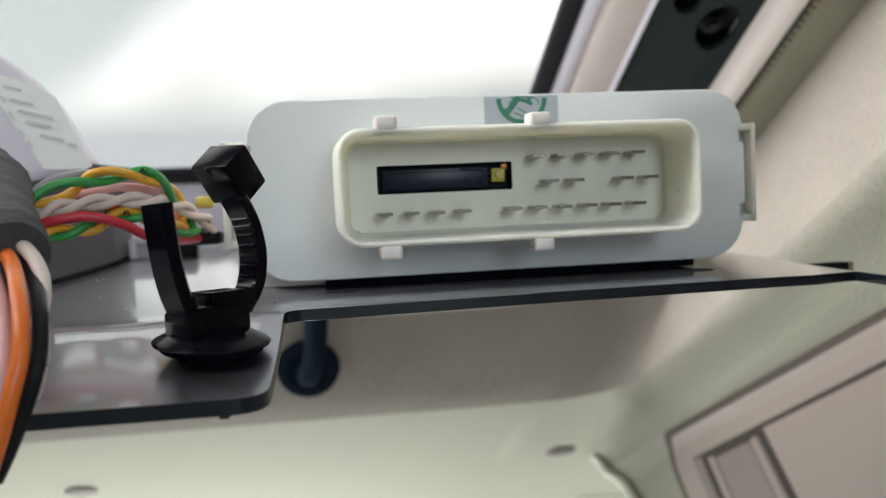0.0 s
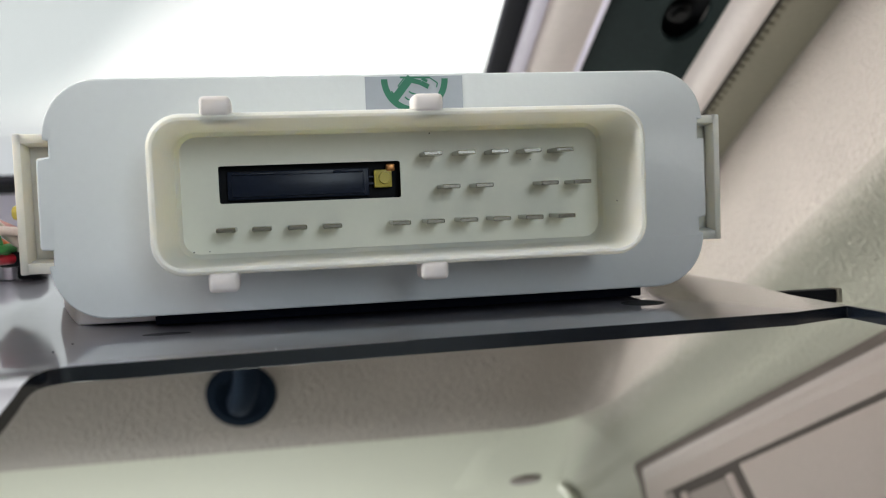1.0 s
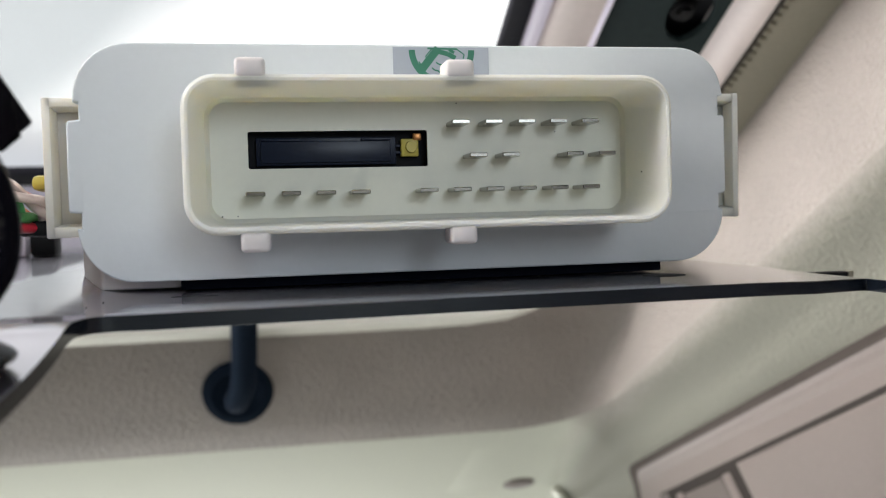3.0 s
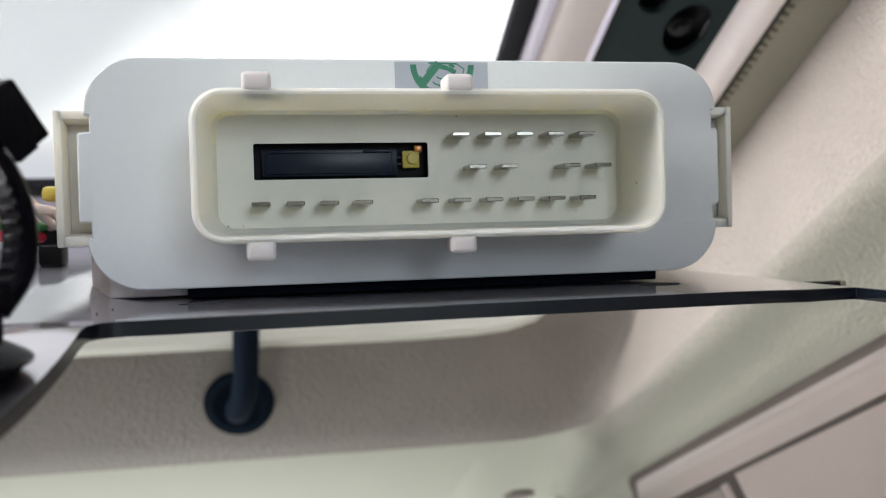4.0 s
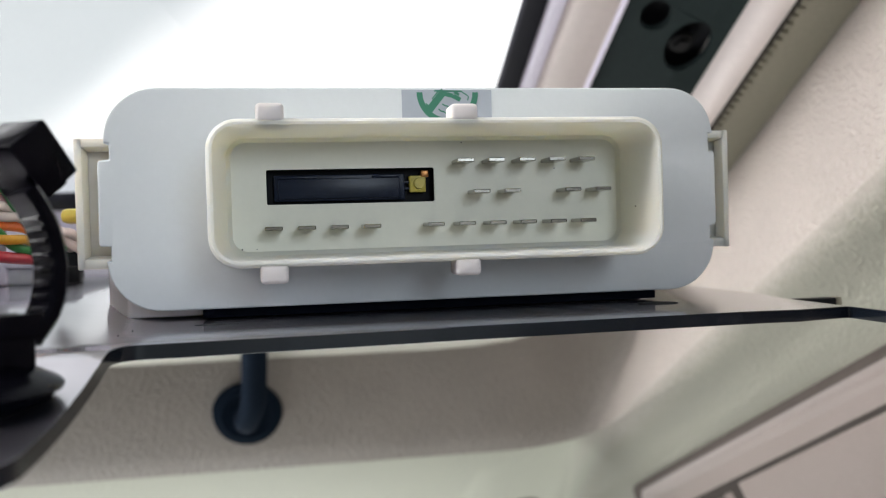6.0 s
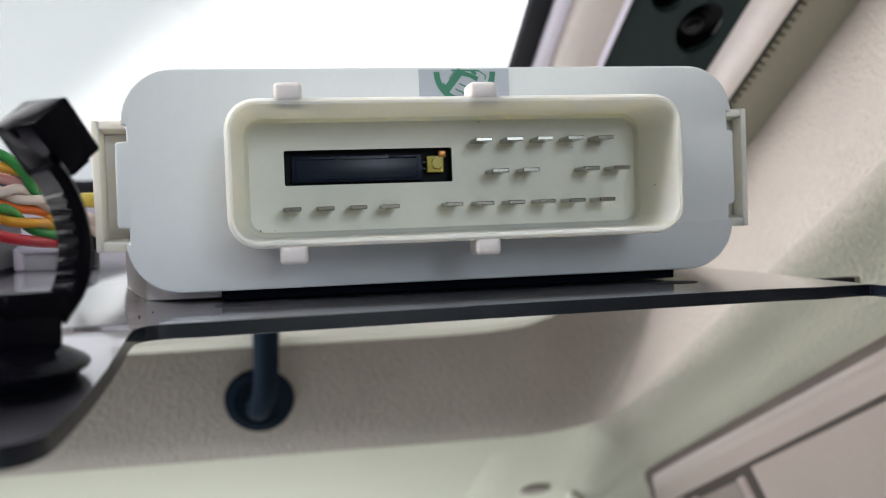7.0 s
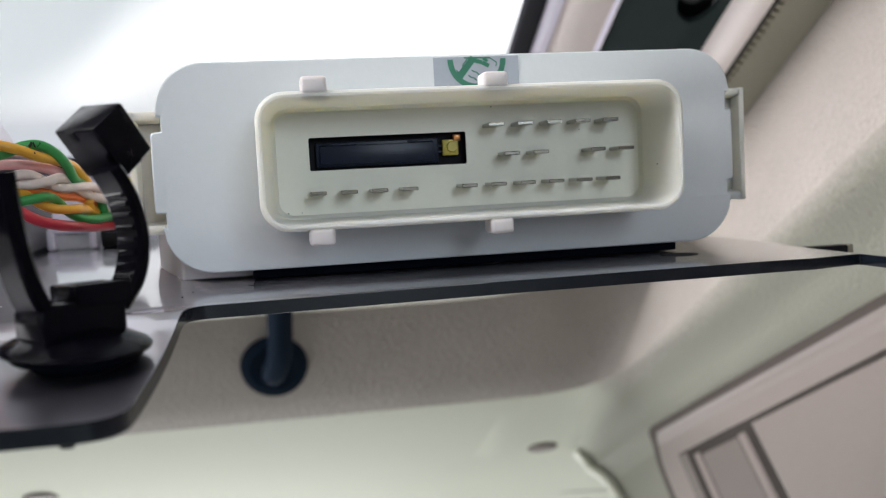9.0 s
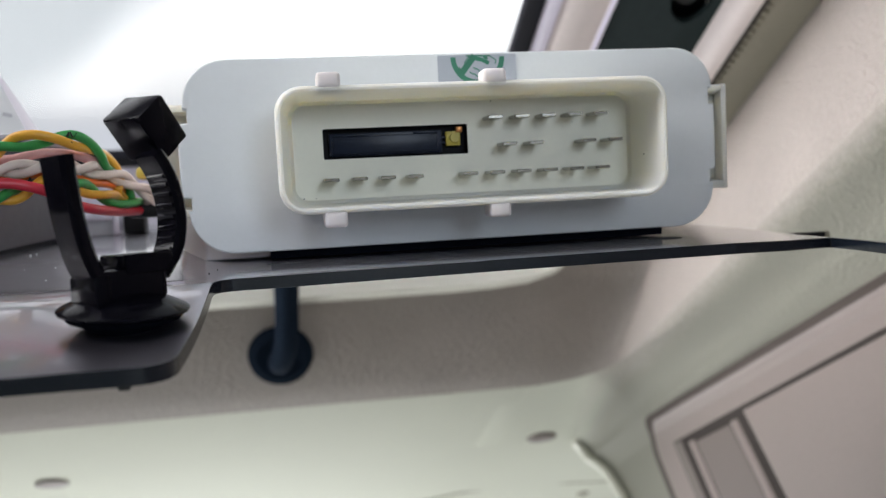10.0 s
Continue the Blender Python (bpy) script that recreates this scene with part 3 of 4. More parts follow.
# an unseen cabin, added round behind and below to block and shape the light, open at both ends and one flank
def cabin():
    bm = bmesh.new()
    box(-0.95, 0.60, -1.2, 1.0, -0.62, -0.60, 0, bm=bm)          # floor side
    box(0.58, 0.60, -1.2, 1.0, -0.60, 0.30, 0, bm=bm)            # near flank
    box(-0.97, -0.95, -1.2, 1.0, -0.60, -0.16, 0, bm=bm)         # other flank, with an opening for an added lamp
    box(-0.97, -0.95, -1.2, 1.0, 0.11, 0.17, 0, bm=bm)
    box(-0.97, -0.95, -1.2, 0.01, -0.16, 0.11, 0, bm=bm)
    box(-0.97, -0.95, 0.65, 1.0, -0.16, 0.11, 0, bm=bm)
    for s in (-1.2, 0.90):                                        # two ends, each with an opening for an added lamp
        box(-0.95, 0.58, s, s + 0.02, -0.60, -0.55, 0, bm=bm)
        box(-0.95, 0.58, s, s + 0.02, -0.05, 0.15, 0, bm=bm)
        box(-0.95, 0.0 if s < 0 else -0.80, s, s + 0.02, -0.55, -0.05, 0, bm=bm)
        box(0.50, 0.58, s, s + 0.02, -0.55, -0.05, 0, bm=bm)
    # roof piece that cuts off the sky on the left
    box(-0.95, -0.42, S0, 0.292, 0.158, 0.168, 0, bm=bm)
    return bm


structure("wall_unseen_shell", cabin(), CABIN, "unseen cabin shell added round the compartment to shape the light", "wall", False)
structure("ceiling", box(-0.95, 0.60, -1.2, S0, 0.13, 0.17), CABIN, "unseen ceiling added behind to hold back the sky's light", "ceiling", False)

# ---- mounting plate ----
LEAN, THICK = 0.25, 0.0020


def level(y, x=0.0):
    """The plate's upper face: flat under the module, rising to its far end, bent down towards the front, where it flattens out."""
    k1 = min(1.0, max(0.0, (-0.040 - x) / 0.022))
    rise = 0.022 + 0.043 * k1 * k1 * (3 - 2 * k1)
    d, e = y + 0.038, max(0.0, x - 0.050)
    base = -0.0036 - 0.030 * e - 0.55 * e * e
    if d > 0.004:
        return base + rise * d
    if d > -0.004:
        k2 = (d + 0.004) / 0.008
        return base + d * (LEAN * (1 - k2) + rise * k2)
    return base + LEAN * d + 3.2 * (d + 0.004) ** 2


def leaning(bm):
    for v in bm.verts:
        v.co.z += level(v.co.y, v.co.x)
    return bm


OUT = fillet([(-0.0415, -0.0312, 0.0032), (-0.034, -0.0308, 0), (0.006, -0.0278, 0), (0.0500, -0.0262, 0), (0.0622, -0.0228, 0), (0.0764, -0.0146, 0.0012), (0.0762, -0.0240, 0.0), (0.0735, -0.0420, 0.0), (0.0735, -0.0880, 0.003), (0.0785, -0.088, 0.002),
              (0.0785, -0.0300, 0.0), (0.0772, -0.0105, 0.0), (0.0778, 0.0040, 0.0), (0.0822, 0.0240, 0.002), (0.0828, 0.085, 0.004), (-0.040, 0.085, 0.0), (-0.046, 0.150, 0.004),
              (-0.20, 0.150, 0.004), (-0.20, -0.0748, 0.004), (-0.0428, -0.0754, 0.005)], 6)
plate = thing("mounting_plate", "polished dark metal plate bracket with a rounded cut-out under the module", "bracket", LAY)
bm = prism(OUT, -THICK, 0.0, 0.00008, 1)
for y in [-0.042 + 0.001 * i for i in range(9)] + [-0.0445 - 0.0024 * i for i in range(13)] + [-0.028 + 0.009 * i for i in range(18)]:
    bmesh.ops.bisect_plane(bm, geom=bm.verts[:] + bm.edges[:] + bm.faces[:], plane_co=(0, y, 0), plane_no=(0, 1, 0))
for x in [-0.040 - 0.0037 * i for i in range(7)] + [0.050 + 0.004 * i for i in range(8)]:
    bmesh.ops.bisect_plane(bm, geom=bm.verts[:] + bm.edges[:] + bm.faces[:], plane_co=(x, 0, 0), plane_no=(1, 0, 0))
sheet = part("sheet", leaning(bm), PLATE, plate)
sheet.data.materials.append(PLATE_EDGE)
for face in sheet.data.polygons:
    face.material_index = 0 if face.normal.z > 0.9 else 1
part("tab", leaning(box(-0.0488, -0.0474, -0.0744, -0.0731, -0.0027, -0.0013, 0.0003)), RUBBER, plate, "small black tab under the edge")
hook = part("hook", box(0.076, 0.0981, 0.0205, 0.0240, -0.0080, -0.0051, 0.0003), SLOT_DARK, plate, "black hook beside the plate")
part("hook_end", box(0.0981, 0.0993, 0.0203, 0.0240, -0.0080, -0.0050, 0.0003), OLIVE, hook, "pale end of the hook")
# flat black discs on the plate carry the shade of its holes
part("screw_hole_shade", leaning(disc(0.0458, -0.0042, -0.0003, 0.0037, 0.00035, 28, 0.96)), SLOT_DARK, plate)
bm = disc(-0.0311, -0.0060, -0.0003, 0.0037, 0.00033, 28, 0.96)
for v in bm.verts:
    v.co.y = -0.0060 + (v.co.y + 0.0060) * 0.4
part("dimple_shade", leaning(bm), SLOT_DARK, plate, "flat dark oval, in for the shade of a shallow slot")

# ---- control module ----
module = thing("control_module", "white plastic control module with an open cream connector, on the plate", "control module")
FACE, BED = 0.00265, -0.0026
X0, X1, Z0, Z1 = -0.0489, 0.0600, -0.0008, 0.0368


def flange_outline():
    """The front flange: rounded corners, a tab and two notches on each side for the latch arms."""
    def corner(cx, cz, r, a):
        return [(cx + r * math.cos(radians(a + 9 * i)), cz + r * math.sin(radians(a + 9 * i))) for i in range(11)]
    right = [(X1, 0.0083), (0.0593, 0.0085), (0.0593, 0.0109), (0.0604, 0.0112), (0.0606, 0.0118), (0.0605, 0.0243), (0.0603, 0.0249), (0.0593, 0.0250), (0.0593, 0.0282), (X1, 0.0284)]
    left = [(X0, 0.0276), (-0.0481, 0.0275), (-0.0481, 0.0249), (-0.0497, 0.0247), (-0.0500, 0.0243), (-0.05015, 0.0109), (-0.0499, 0.0104), (-0.0483, 0.0103), (-0.0483, 0.0079), (X0, 0.0079)]
    return (corner(X1 - 0.0088, Z0 + 0.0088, 0.0088, -90) + right + corner(X1 - 0.0084, Z1 - 0.0084, 0.0084, 0)
            + corner(X0 + 0.0086, Z1 - 0.0086, 0.0086, 90) + left + corner(X0 + 0.0087, Z0 + 0.0087, 0.0087, 180))


def facing(bm):
    """Turns a prism of (x, z) outlines so that its height runs along y."""
    for v in bm.verts:
        v.co = Vector((v.co.x, v.co.z, v.co.y))
    return bm


part("flange", facing(prism(flange_outline(), FACE, FACE + 0.0036, 0.0004, 3)), CASE, module)
loops = [[(x, y, z) for x, z in rrect(-0.0474, 0.0584, -0.0004 + d, 0.0360 - d, 0.0080, 7)] for y, d in ((FACE + 0.0030, 0.0), (0.060, 0.0), (0.064, 0.0008))]
part("housing", loft(loops), CASE, module)
plan = fillet([(-0.0472, 0.0100, 0.0008), (-0.0540, 0.0300, 0.0012), (-0.0540, 0.066, 0.001), (0.0500, 0.066, 0.001), (0.0500, 0.0100, 0.001)], 3)
part("rear_shell", prism(plan, BED + 0.0001, 0.0290, 0.0006), SHELL, module, "warm white rear shell")


def ear(xa, xb, y0, y1, z0, z1, bar, top, low, deep):
    """A latch loop: an outer bar, two arms and a sunk web; xa at the housing, xb outside."""
    sx = 1 if xb > xa else -1
    lo = lambda a, b: (min(a, b), max(a, b))
    bm = bmesh.new()
    a, b = lo(xb - sx * bar, xb)
    box(a, b, y0, y1, z0, z1, 0.0003, bm=bm)
    a, b = lo(xa, xb - sx * bar * 0.6)
    for lower in (False, True):
        b2 = box(a, b, y0 + 0.0001, y1, z0 + 0.0001 if lower else z1 - top, z0 + low if lower else z1 - 0.0001, 0.0002)
        for v in b2.verts:                                  # the arms thin out towards their front edge
            if v.co.y < (y0 + y1) / 2:
                if lower and v.co.z > z0 + low * 0.5:
                    v.co.z -= low * 0.35
                if not lower and v.co.z < z1 - top * 0.5:
                    v.co.z += top * 0.35
        join(bm, b2)
    box(a, b, y0 + deep, y1, z0 + 0.0003, z1 - 0.0003, 0.0003, bm=bm)
    return bm


part("latch_loop", ear(0.0586, 0.0657, 0.0072, 0.0155, 0.0067, 0.0294, 0.0012, 0.0024, 0.0026, 0.0035), CREAM, module, "cream latch loop")
part("latch_loop", ear(-0.0472, -0.0547, 0.0076, 0.0180, 0.0064, 0.0290, 0.0013, 0.0024, 0.0028, 0.0050), LATCH, module, "cream latch loop")

# connector shroud: outer wall, rounded rim, tapered inner wall
RX0, RX1, RZ0, RZ1, RIM = -0.03125, 0.04256, 0.00654, 0.02947, -0.0142
FX0, FX1, FZ0, FZ1 = -0.0287, 0.0400, 0.0084, 0.0275
loops = []
for y, d, r in ((FACE + 0.001, -0.0002, 0.0050), (RIM + 0.0012, 0.0, 0.0048), (RIM + 0.0003, 0.0002, 0.0047), (RIM, 0.0006, 0.0043), (RIM + 0.0001, 0.0010, 0.0039), (RIM + 0.0007, 0.00125, 0.0036)):
    loops.append([(x, y, z) for x, z in rrect(RX0 + d, RX1 - d, RZ0 + d, RZ1 - d, r, 8)])
for y, d, r in ((-0.0016, -0.0006, 0.0034), (-0.0005, -0.0003, 0.0032), (0.0, 0.0004, 0.0026)):
    loops.append([(x, y, z) for x, z in rrect(FX0 + d, FX1 - d, FZ0 + d, FZ1 - d, r, 8)])
shroud = part("connector_shroud", loft(loops, False, False), CREAM, module, "open cream connector shroud")
SX0, SX1, SZ0, SZ1 = -0.0225, 0.0062, 0.0166, 0.0225
bm = bmesh.new()
edges = []
for lp in ([(x, 0.0, z) for x, z in rrect(FX0 + 0.0002, FX1 - 0.0002, FZ0 + 0.0002, FZ1 - 0.0002, 0.0028, 8)], [(x, 0.0, z) for x, z in rrect(SX0, SX1, SZ0, SZ1, 0.0003, 2)]):
    vs = [bm.verts.new(p) for p in lp]
    edges += [bm.edges.new((vs[i], vs[(i + 1) % len(vs)])) for i in range(len(vs))]
bmesh.ops.triangle_fill(bm, use_beauty=True, edges=edges)
part("connector_floor", bm, FLOOR_LIT, shroud, smooth=False)
bm = loft([[(x, y, z) for x, z in rrect(SX0, SX1, SZ0, SZ1, 0.0003, 2)] for y in (0.0, 0.0006)], False, False)
part("slot_lip", bm, CREAM, shroud, smooth=False)
# black walls give this shallow recess the shade of a deeper slot
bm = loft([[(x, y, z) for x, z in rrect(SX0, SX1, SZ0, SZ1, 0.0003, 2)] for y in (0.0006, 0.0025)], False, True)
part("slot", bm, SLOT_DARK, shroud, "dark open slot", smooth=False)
relay = part("relay", box(-0.0213, 0.0012, 0.0014, 0.0024, 0.0171, 0.0216, 0.0002), RELAY, shroud, "black relay in the slot")
part("relay_cover", box(-0.0206, 0.0003, 0.0010, 0.0017, 0.0175, 0.0210, 0.0002), RELAY, relay)
part("relay_ridge", box(-0.0204, -0.0140, 0.0008, 0.0014, 0.0210, 0.0213, 0.0001), RELAY, relay)
part("relay_ridge", box(-0.0045, 0.0002, 0.0008, 0.0014, 0.0210, 0.0214, 0.0001), RELAY, relay)
socket = part("coax_socket", box(0.0020, 0.0049, 0.0010, 0.0024, 0.0183, 0.0212, 0.0002), BRASS, shroud, "small yellow coaxial socket")
bm = disc(0, 0, 0, 0.00105, 0.0006, 20, 0.85)
bmesh.ops.transform(bm, matrix=Matrix.Translation((0.0037, 0.0011, 0.01985)) @ Matrix.Rotation(radians(90), 4, 'X'), verts=bm.verts)
button = part("socket_button", bm, BRASS, socket)
part("lead", box(0.0040, 0.0054, 0.0009, 0.0020, 0.0209, 0.0221, 0.0002), COPPER, shroud, "bent copper lead")
part("lead", box(0.0010, 0.0020, 0.0014, 0.0020, 0.0188, 0.0192, 0.0001), RELAY, shroud)
part("lead", box(0.0010, 0.0020, 0.0014, 0.0020, 0.0199, 0.0203, 0.0001), RELAY, shroud)

pin_bm = box(-0.0029, 0.0, -0.0054, 0.001, -0.00034, 0.00034, 0.00012, 1)
first_pin = part("pin", pin_bm, PIN, shroud, smooth=False)
spots = [(0.0123 + 0.00539 * i, 0.0233) for i in range(5)] + [(x, 0.0180) for x in (0.0150, 0.0204, 0.0312, 0.0367)]
spots += [(0.0069 + 0.00539 * i, 0.01257) for i in range(6)] + [(-0.0200 + 0.00538 * i, 0.01255) for i in range(4)]
for i, (px, pz) in enumerate(spots):
    ob = first_pin if i == 0 else new("pin", first_pin.data)
    ob.parent = shroud
    ob.location = (px, 0, pz)
for xa, xb, z0, z1 in ((-0.0236, -0.0193, 0.0288, 0.0318), (0.0068, 0.0112, 0.0288, 0.0316), (-0.0236, -0.0193, 0.0040, 0.0070), (0.0069, 0.0111, 0.0042, 0.0070)):
    part("key_peg", box(xa, xb, RIM, RIM + 0.0052, z0, z1, 0.0007, 3), SHELL, shroud)
part("foam_pad", box(-0.034, 0.049, 0.0050, 0.058, BED + 0.0001, BED + 0.0019, 0.0002), FOAM_AND_SHADE, module, "black foam pad under the housing")

# sticker folded over the upper edge, with a round green sign
sticker = part("sticker", box(0.0013, 0.0175, FACE - 0.0001, FACE + 0.0016, 0.0290, Z1 - 0.0004, 0), FILM, module, "grey film sticker with a green round sign", smooth=False)
cx, cz, yy = 0.0095, 0.0359, FACE - 0.00016
ztop = Z1 - 0.0005


def arc(r0, r1):
    """The lower part of a ring, cut off by the upper edge."""
    bm = bmesh.new()
    prev = None
    for i in range(53):
        a = radians(172 + 196 * i / 52)
        now = [(cx + r * math.cos(a), cz + r * math.sin(a)) for r in (r0, r1)]
        if max(z for x, z in now) > ztop:
            prev = None
            continue
        now = [bm.verts.new((x, yy, z)) for x, z in now]
        if prev:
            bm.faces.new((prev[0], prev[1], now[1], now[0]))
        prev = now
    return bm


part("sign_ring", arc(0.0045, 0.00555), GREEN, sticker, smooth=False)


depths = iter(range(1, 80))


def stroke(pairs, w):
    """One print stroke; each lies a hair above the one before."""
    bm = bmesh.new()
    for (x0, z0), (x1, z1) in zip(pairs, pairs[1:]):
        d = Vector((x1 - x0, z1 - z0)).normalized() * w / 2
        y = yy - 0.000006 * next(depths)
        bm.faces.new([bm.verts.new((cx + x, y, cz + z)) for x, z in ((x0 - d.y, z0 + d.x), (x1 - d.y, z1 + d.x), (x1 + d.y, z1 - d.x), (x0 + d.y, z0 - d.x))])
    return part("sign_stroke", bm, GREEN, sticker, smooth=False)


stroke([(-0.0036, -0.0034), (-0.0006, 0.0003)], 0.0013)
stroke([(-0.0024, 0.0003), (0.0026, 0.0002)], 0.0003)
stroke([(-0.0010, -0.0001), (0.0010, -0.0006), (0.0023, -0.0013)], 0.0008)
stroke([(0.0012, 0.0001), (0.0021, -0.0004)], 0.0005)
stroke([(-0.0017, 0.0002), (-0.0028, -0.0011), (-0.0018, -0.0014)], 0.0002)
stroke([(0.0025, 0.0002), (0.0038, -0.0007), (0.0036, -0.0014)], 0.0002)
stroke([(-0.0010, -0.0020), (-0.0006, -0.0023), (-0.0001, -0.0024), (0.0002, -0.0028), (0.0008, -0.0030)], 0.00024)
stroke([(-0.0017, -0.0029), (-0.0013, -0.0033), (-0.0007, -0.0034), (-0.0003, -0.0038), (0.0004, -0.0040)], 0.00024)
stroke([(-0.0039, -0.0019), (-0.0031, -0.0030), (-0.0037, -0.0026), (-0.0039, -0.0019)], 0.0002)

# dust and small chips
for x, y, z, r in ((0.0112, 0.0, 0.0268, 0.00012), (-0.0268, 0.0, 0.0092, 0.00014), (-0.0244, 0.0, 0.0092, 0.00009), (0.0280, 0.0, 0.0220, 0.0001), (0.0399, -0.0080, 0.0147, 0.00013)):
    bm = bmesh.new()
    bmesh.ops.create_icosphere(bm, subdivisions=1, radius=r)
    part("dust_speck", bm, SLOT_DARK, shroud, at=Matrix.Translation((x, y - 0.00005, z)))
for x, y, z in ((-0.0101, -0.0284, -0.0016), (-0.0143, -0.0281, -0.0001), (0.0170, -0.0264, -0.0002), (0.0280, -0.0260, -0.0015)):
    bm = bmesh.new()
    bmesh.ops.create_icosphere(bm, subdivisions=1, radius=0.00014)
    bmesh.ops.transform(bm, matrix=Matrix.Diagonal((0.6, 0.6, 1.6, 1)), verts=bm.verts)
    part("edge_chip", bm, PAPER, plate, "tiny white chip on the edge", at=Matrix.Translation((x, y - 0.0001, level(y) + z)))

for x, y, r in ((-0.0852, 0.0238, 0.00022), (-0.0846, 0.0262, 0.00015), (-0.0702, -0.0206, 0.00013), (-0.0734, -0.0023, 0.00012), (-0.0788, -0.0026, 0.0001), (-0.0440, -0.0190, 0.00014), (-0.0432, -0.0120, 0.00012)):
    bm = bmesh.new()
    bmesh.ops.create_icosphere(bm, subdivisions=1, radius=r)
    part("crumb", bm, PAPER if x < -0.06 else SLOT_DARK, plate, "tiny crumb", at=Matrix.Translation((x, y, level(y, x) + r * 0.7)))

# ---- cable tie mount on the plate ----
tie = thing("cable_tie_mount", "black nylon push-mount cable tie with an open loop", "cable tie", LAY)
tc = Vector((-0.0515, -0.0540, -0.0060))
k = 36


def turned(profile):
    """A round part from pairs of radius and height."""
    return loft([[(tc.x + r * math.cos(6.28319 * i / k), tc.y + r * math.sin(6.28319 * i / k), tc.z + h + 0.09 * r * math.sin(6.28319 * i / k) - 0.06 * r * math.cos(6.28319 * i / k)) for i in range(k)] for r, h in profile])


part("foot_dish", turned([(0.0015, 0.0006), (0.0060, 0.0008), (0.0083, 0.0009), (0.0084, 0.0012), (0.0081, 0.0015), (0.0060, 0.0025), (0.0035, 0.0034), (0.0015, 0.0036)]), NYLON, tie, "springy round foot dish")
# added black solid, stands in for the dish's dark underside mirrored in the plate
part("dish_dark_under", turned([(0.0015, -0.0030), (0.0034, -0.0026), (0.0056, -0.0006), (0.0072, 0.0000), (0.0077, 0.0006), (0.0060, 0.0010), (0.0015, 0.0010)]), FOAM_AND_SHADE, tie, "matt black solid under the dish, in for its dark mirrored underside")
AX = Vector((0.661, -0.752, 0.025)).normalized()
ALONG = Vector((0.752, 0.661, 0.0)).normalized()


def in_tie(x, y, z):
    return tc + ALONG * x + AX * y + Vector((0, 0, z))


def tie_box(x0, x1, y0, y1, z0, z1, bevel):
    bm = box(x0, x1, y0, y1, z0, z1, bevel)
    for v in bm.verts:
        v.co = in_tie(*v.co)
    return bm


part("base_block", tie_box(-0.0047, 0.0050, -0.0030, 0.0030, 0.0022, 0.0065, 0.0006), NYLON, tie)
bm = tie_box(-0.0012, 0.0058, -0.0034, -0.0022, 0.0057, 0.0084, 0.0004)
join(bm, tie_box(-0.0012, 0.0058, 0.0022, 0.0034, 0.0057, 0.0084, 0.0004))
join(bm, tie_box(-0.0012, 0.0000, -0.0026, 0.0026, 0.0057, 0.0083, 0.0003))
join(bm, tie_box(0.0044, 0.0057, -0.0026, 0.0026, 0.0057, 0.0083, 0.0003))
part("base_rim", bm, NYLON, tie, "open square collar")
part("base_rib", tie_box(-0.0056, -0.0032, -0.0034, 0.0034, 0.0018, 0.0060, 0.0006), NYLON, tie)
arm = spline([in_tie(-0.0018, 0, 0.0040), in_tie(-0.0042, 0, 0.0056), in_tie(-0.0056, 0, 0.0086), in_tie(-0.0066, 0, 0.0130), in_tie(-0.0072, 0, 0.0175), in_tie(-0.0076, 0, 0.0212)], 6)
part("strap_tail", ribbon(arm, AX, 0.0058, 0.0020), NYLON, tie)
bow = spline([in_tie(0.0050, 0, 0.0052), in_tie(0.0074, 0, 0.0087), in_tie(0.0082, 0, 0.0130), in_tie(0.0075, 0, 0.0172), in_tie(0.0062, 0, 0.0201), in_tie(0.0052, 0, 0.0216)], 8)
strap = part("strap", ribbon(bow, AX, 0.0054, 0.0017), NYLON, tie)
teeth = bmesh.new()
for i in range(4, 30, 3):
    p, q = bow[i], bow[i + 1]
    d = (q - p).normalized()
    inward = AX.cross(d).normalized()
    if inward.dot(ALONG) > 0:
        inward = -inward
    ribbon([p + inward * 0.00075 + AX * -0.0019, p + inward * 0.00075 + AX * 0.0019], d, 0.0007, 0.0006, bm=teeth)
part("teeth", teeth, NYLON, strap)

# the lock head is a small tilted block
hx, hy, hz = Vector((0.777, -0.628, -0.050)), Vector((0.511, 0.580, 0.638)), Vector((0.372, 0.521, -0.769))
near = Vector((-0.0484, -0.0517, 0.0204))
bm = box(-0.0069, 0.0, 0.0, 0.0052, 0.0, 0.0068, 0.0004)
join(bm, box(-0.0050, -0.0034, -0.0002, 0.0005, 0.0002, 0.0016, 0.0002))
join(bm, box(-0.0058, -0.0012, 0.0012, 0.0040, 0.0060, 0.0075, 0.0002))
for v in bm.verts:
    v.co = near + (hx * v.co.x + hy * v.co.y + hz * v.co.z) * 1.07
part("lock_head", bm, NYLON, tie, "square tie lock head")

# ---- white clip and black block on the far end of the plate ----
zc = level(0.070, -0.081)
clip_frame = thing("plastic_clip", "white plastic clip with a grey middle on the plate", "clip", LAY @ Matrix.Translation((-0.0812, 0.070, zc)))
bm = box(-0.0060, -0.0040, -0.002, 0.004, 0.0, 0.0056, 0.0007)
join(bm, box(0.0040, 0.0060, -0.002, 0.004, 0.0, 0.0056, 0.0007))
join(bm, box(-0.0054, 0.0054, -0.002, 0.004, 0.0040, 0.0060, 0.0007))
part("clip_frame", bm, LILAC, clip_frame)
part("clip_middle", box(-0.0042, 0.0042, 0.0, 0.004, 0.0, 0.0045, 0.0005), PRINT, clip_frame, "grey middle")
block = thing("rubber_block", "small black rubber block on the plate beside the white clip", "rubber block", LAY @ Matrix.Translation((-0.0716, 0.070, zc)))
part("block", box(-0.0028, 0.0028, -0.002, 0.004, 0.0, 0.0052, 0.0008), RUBBER, block)

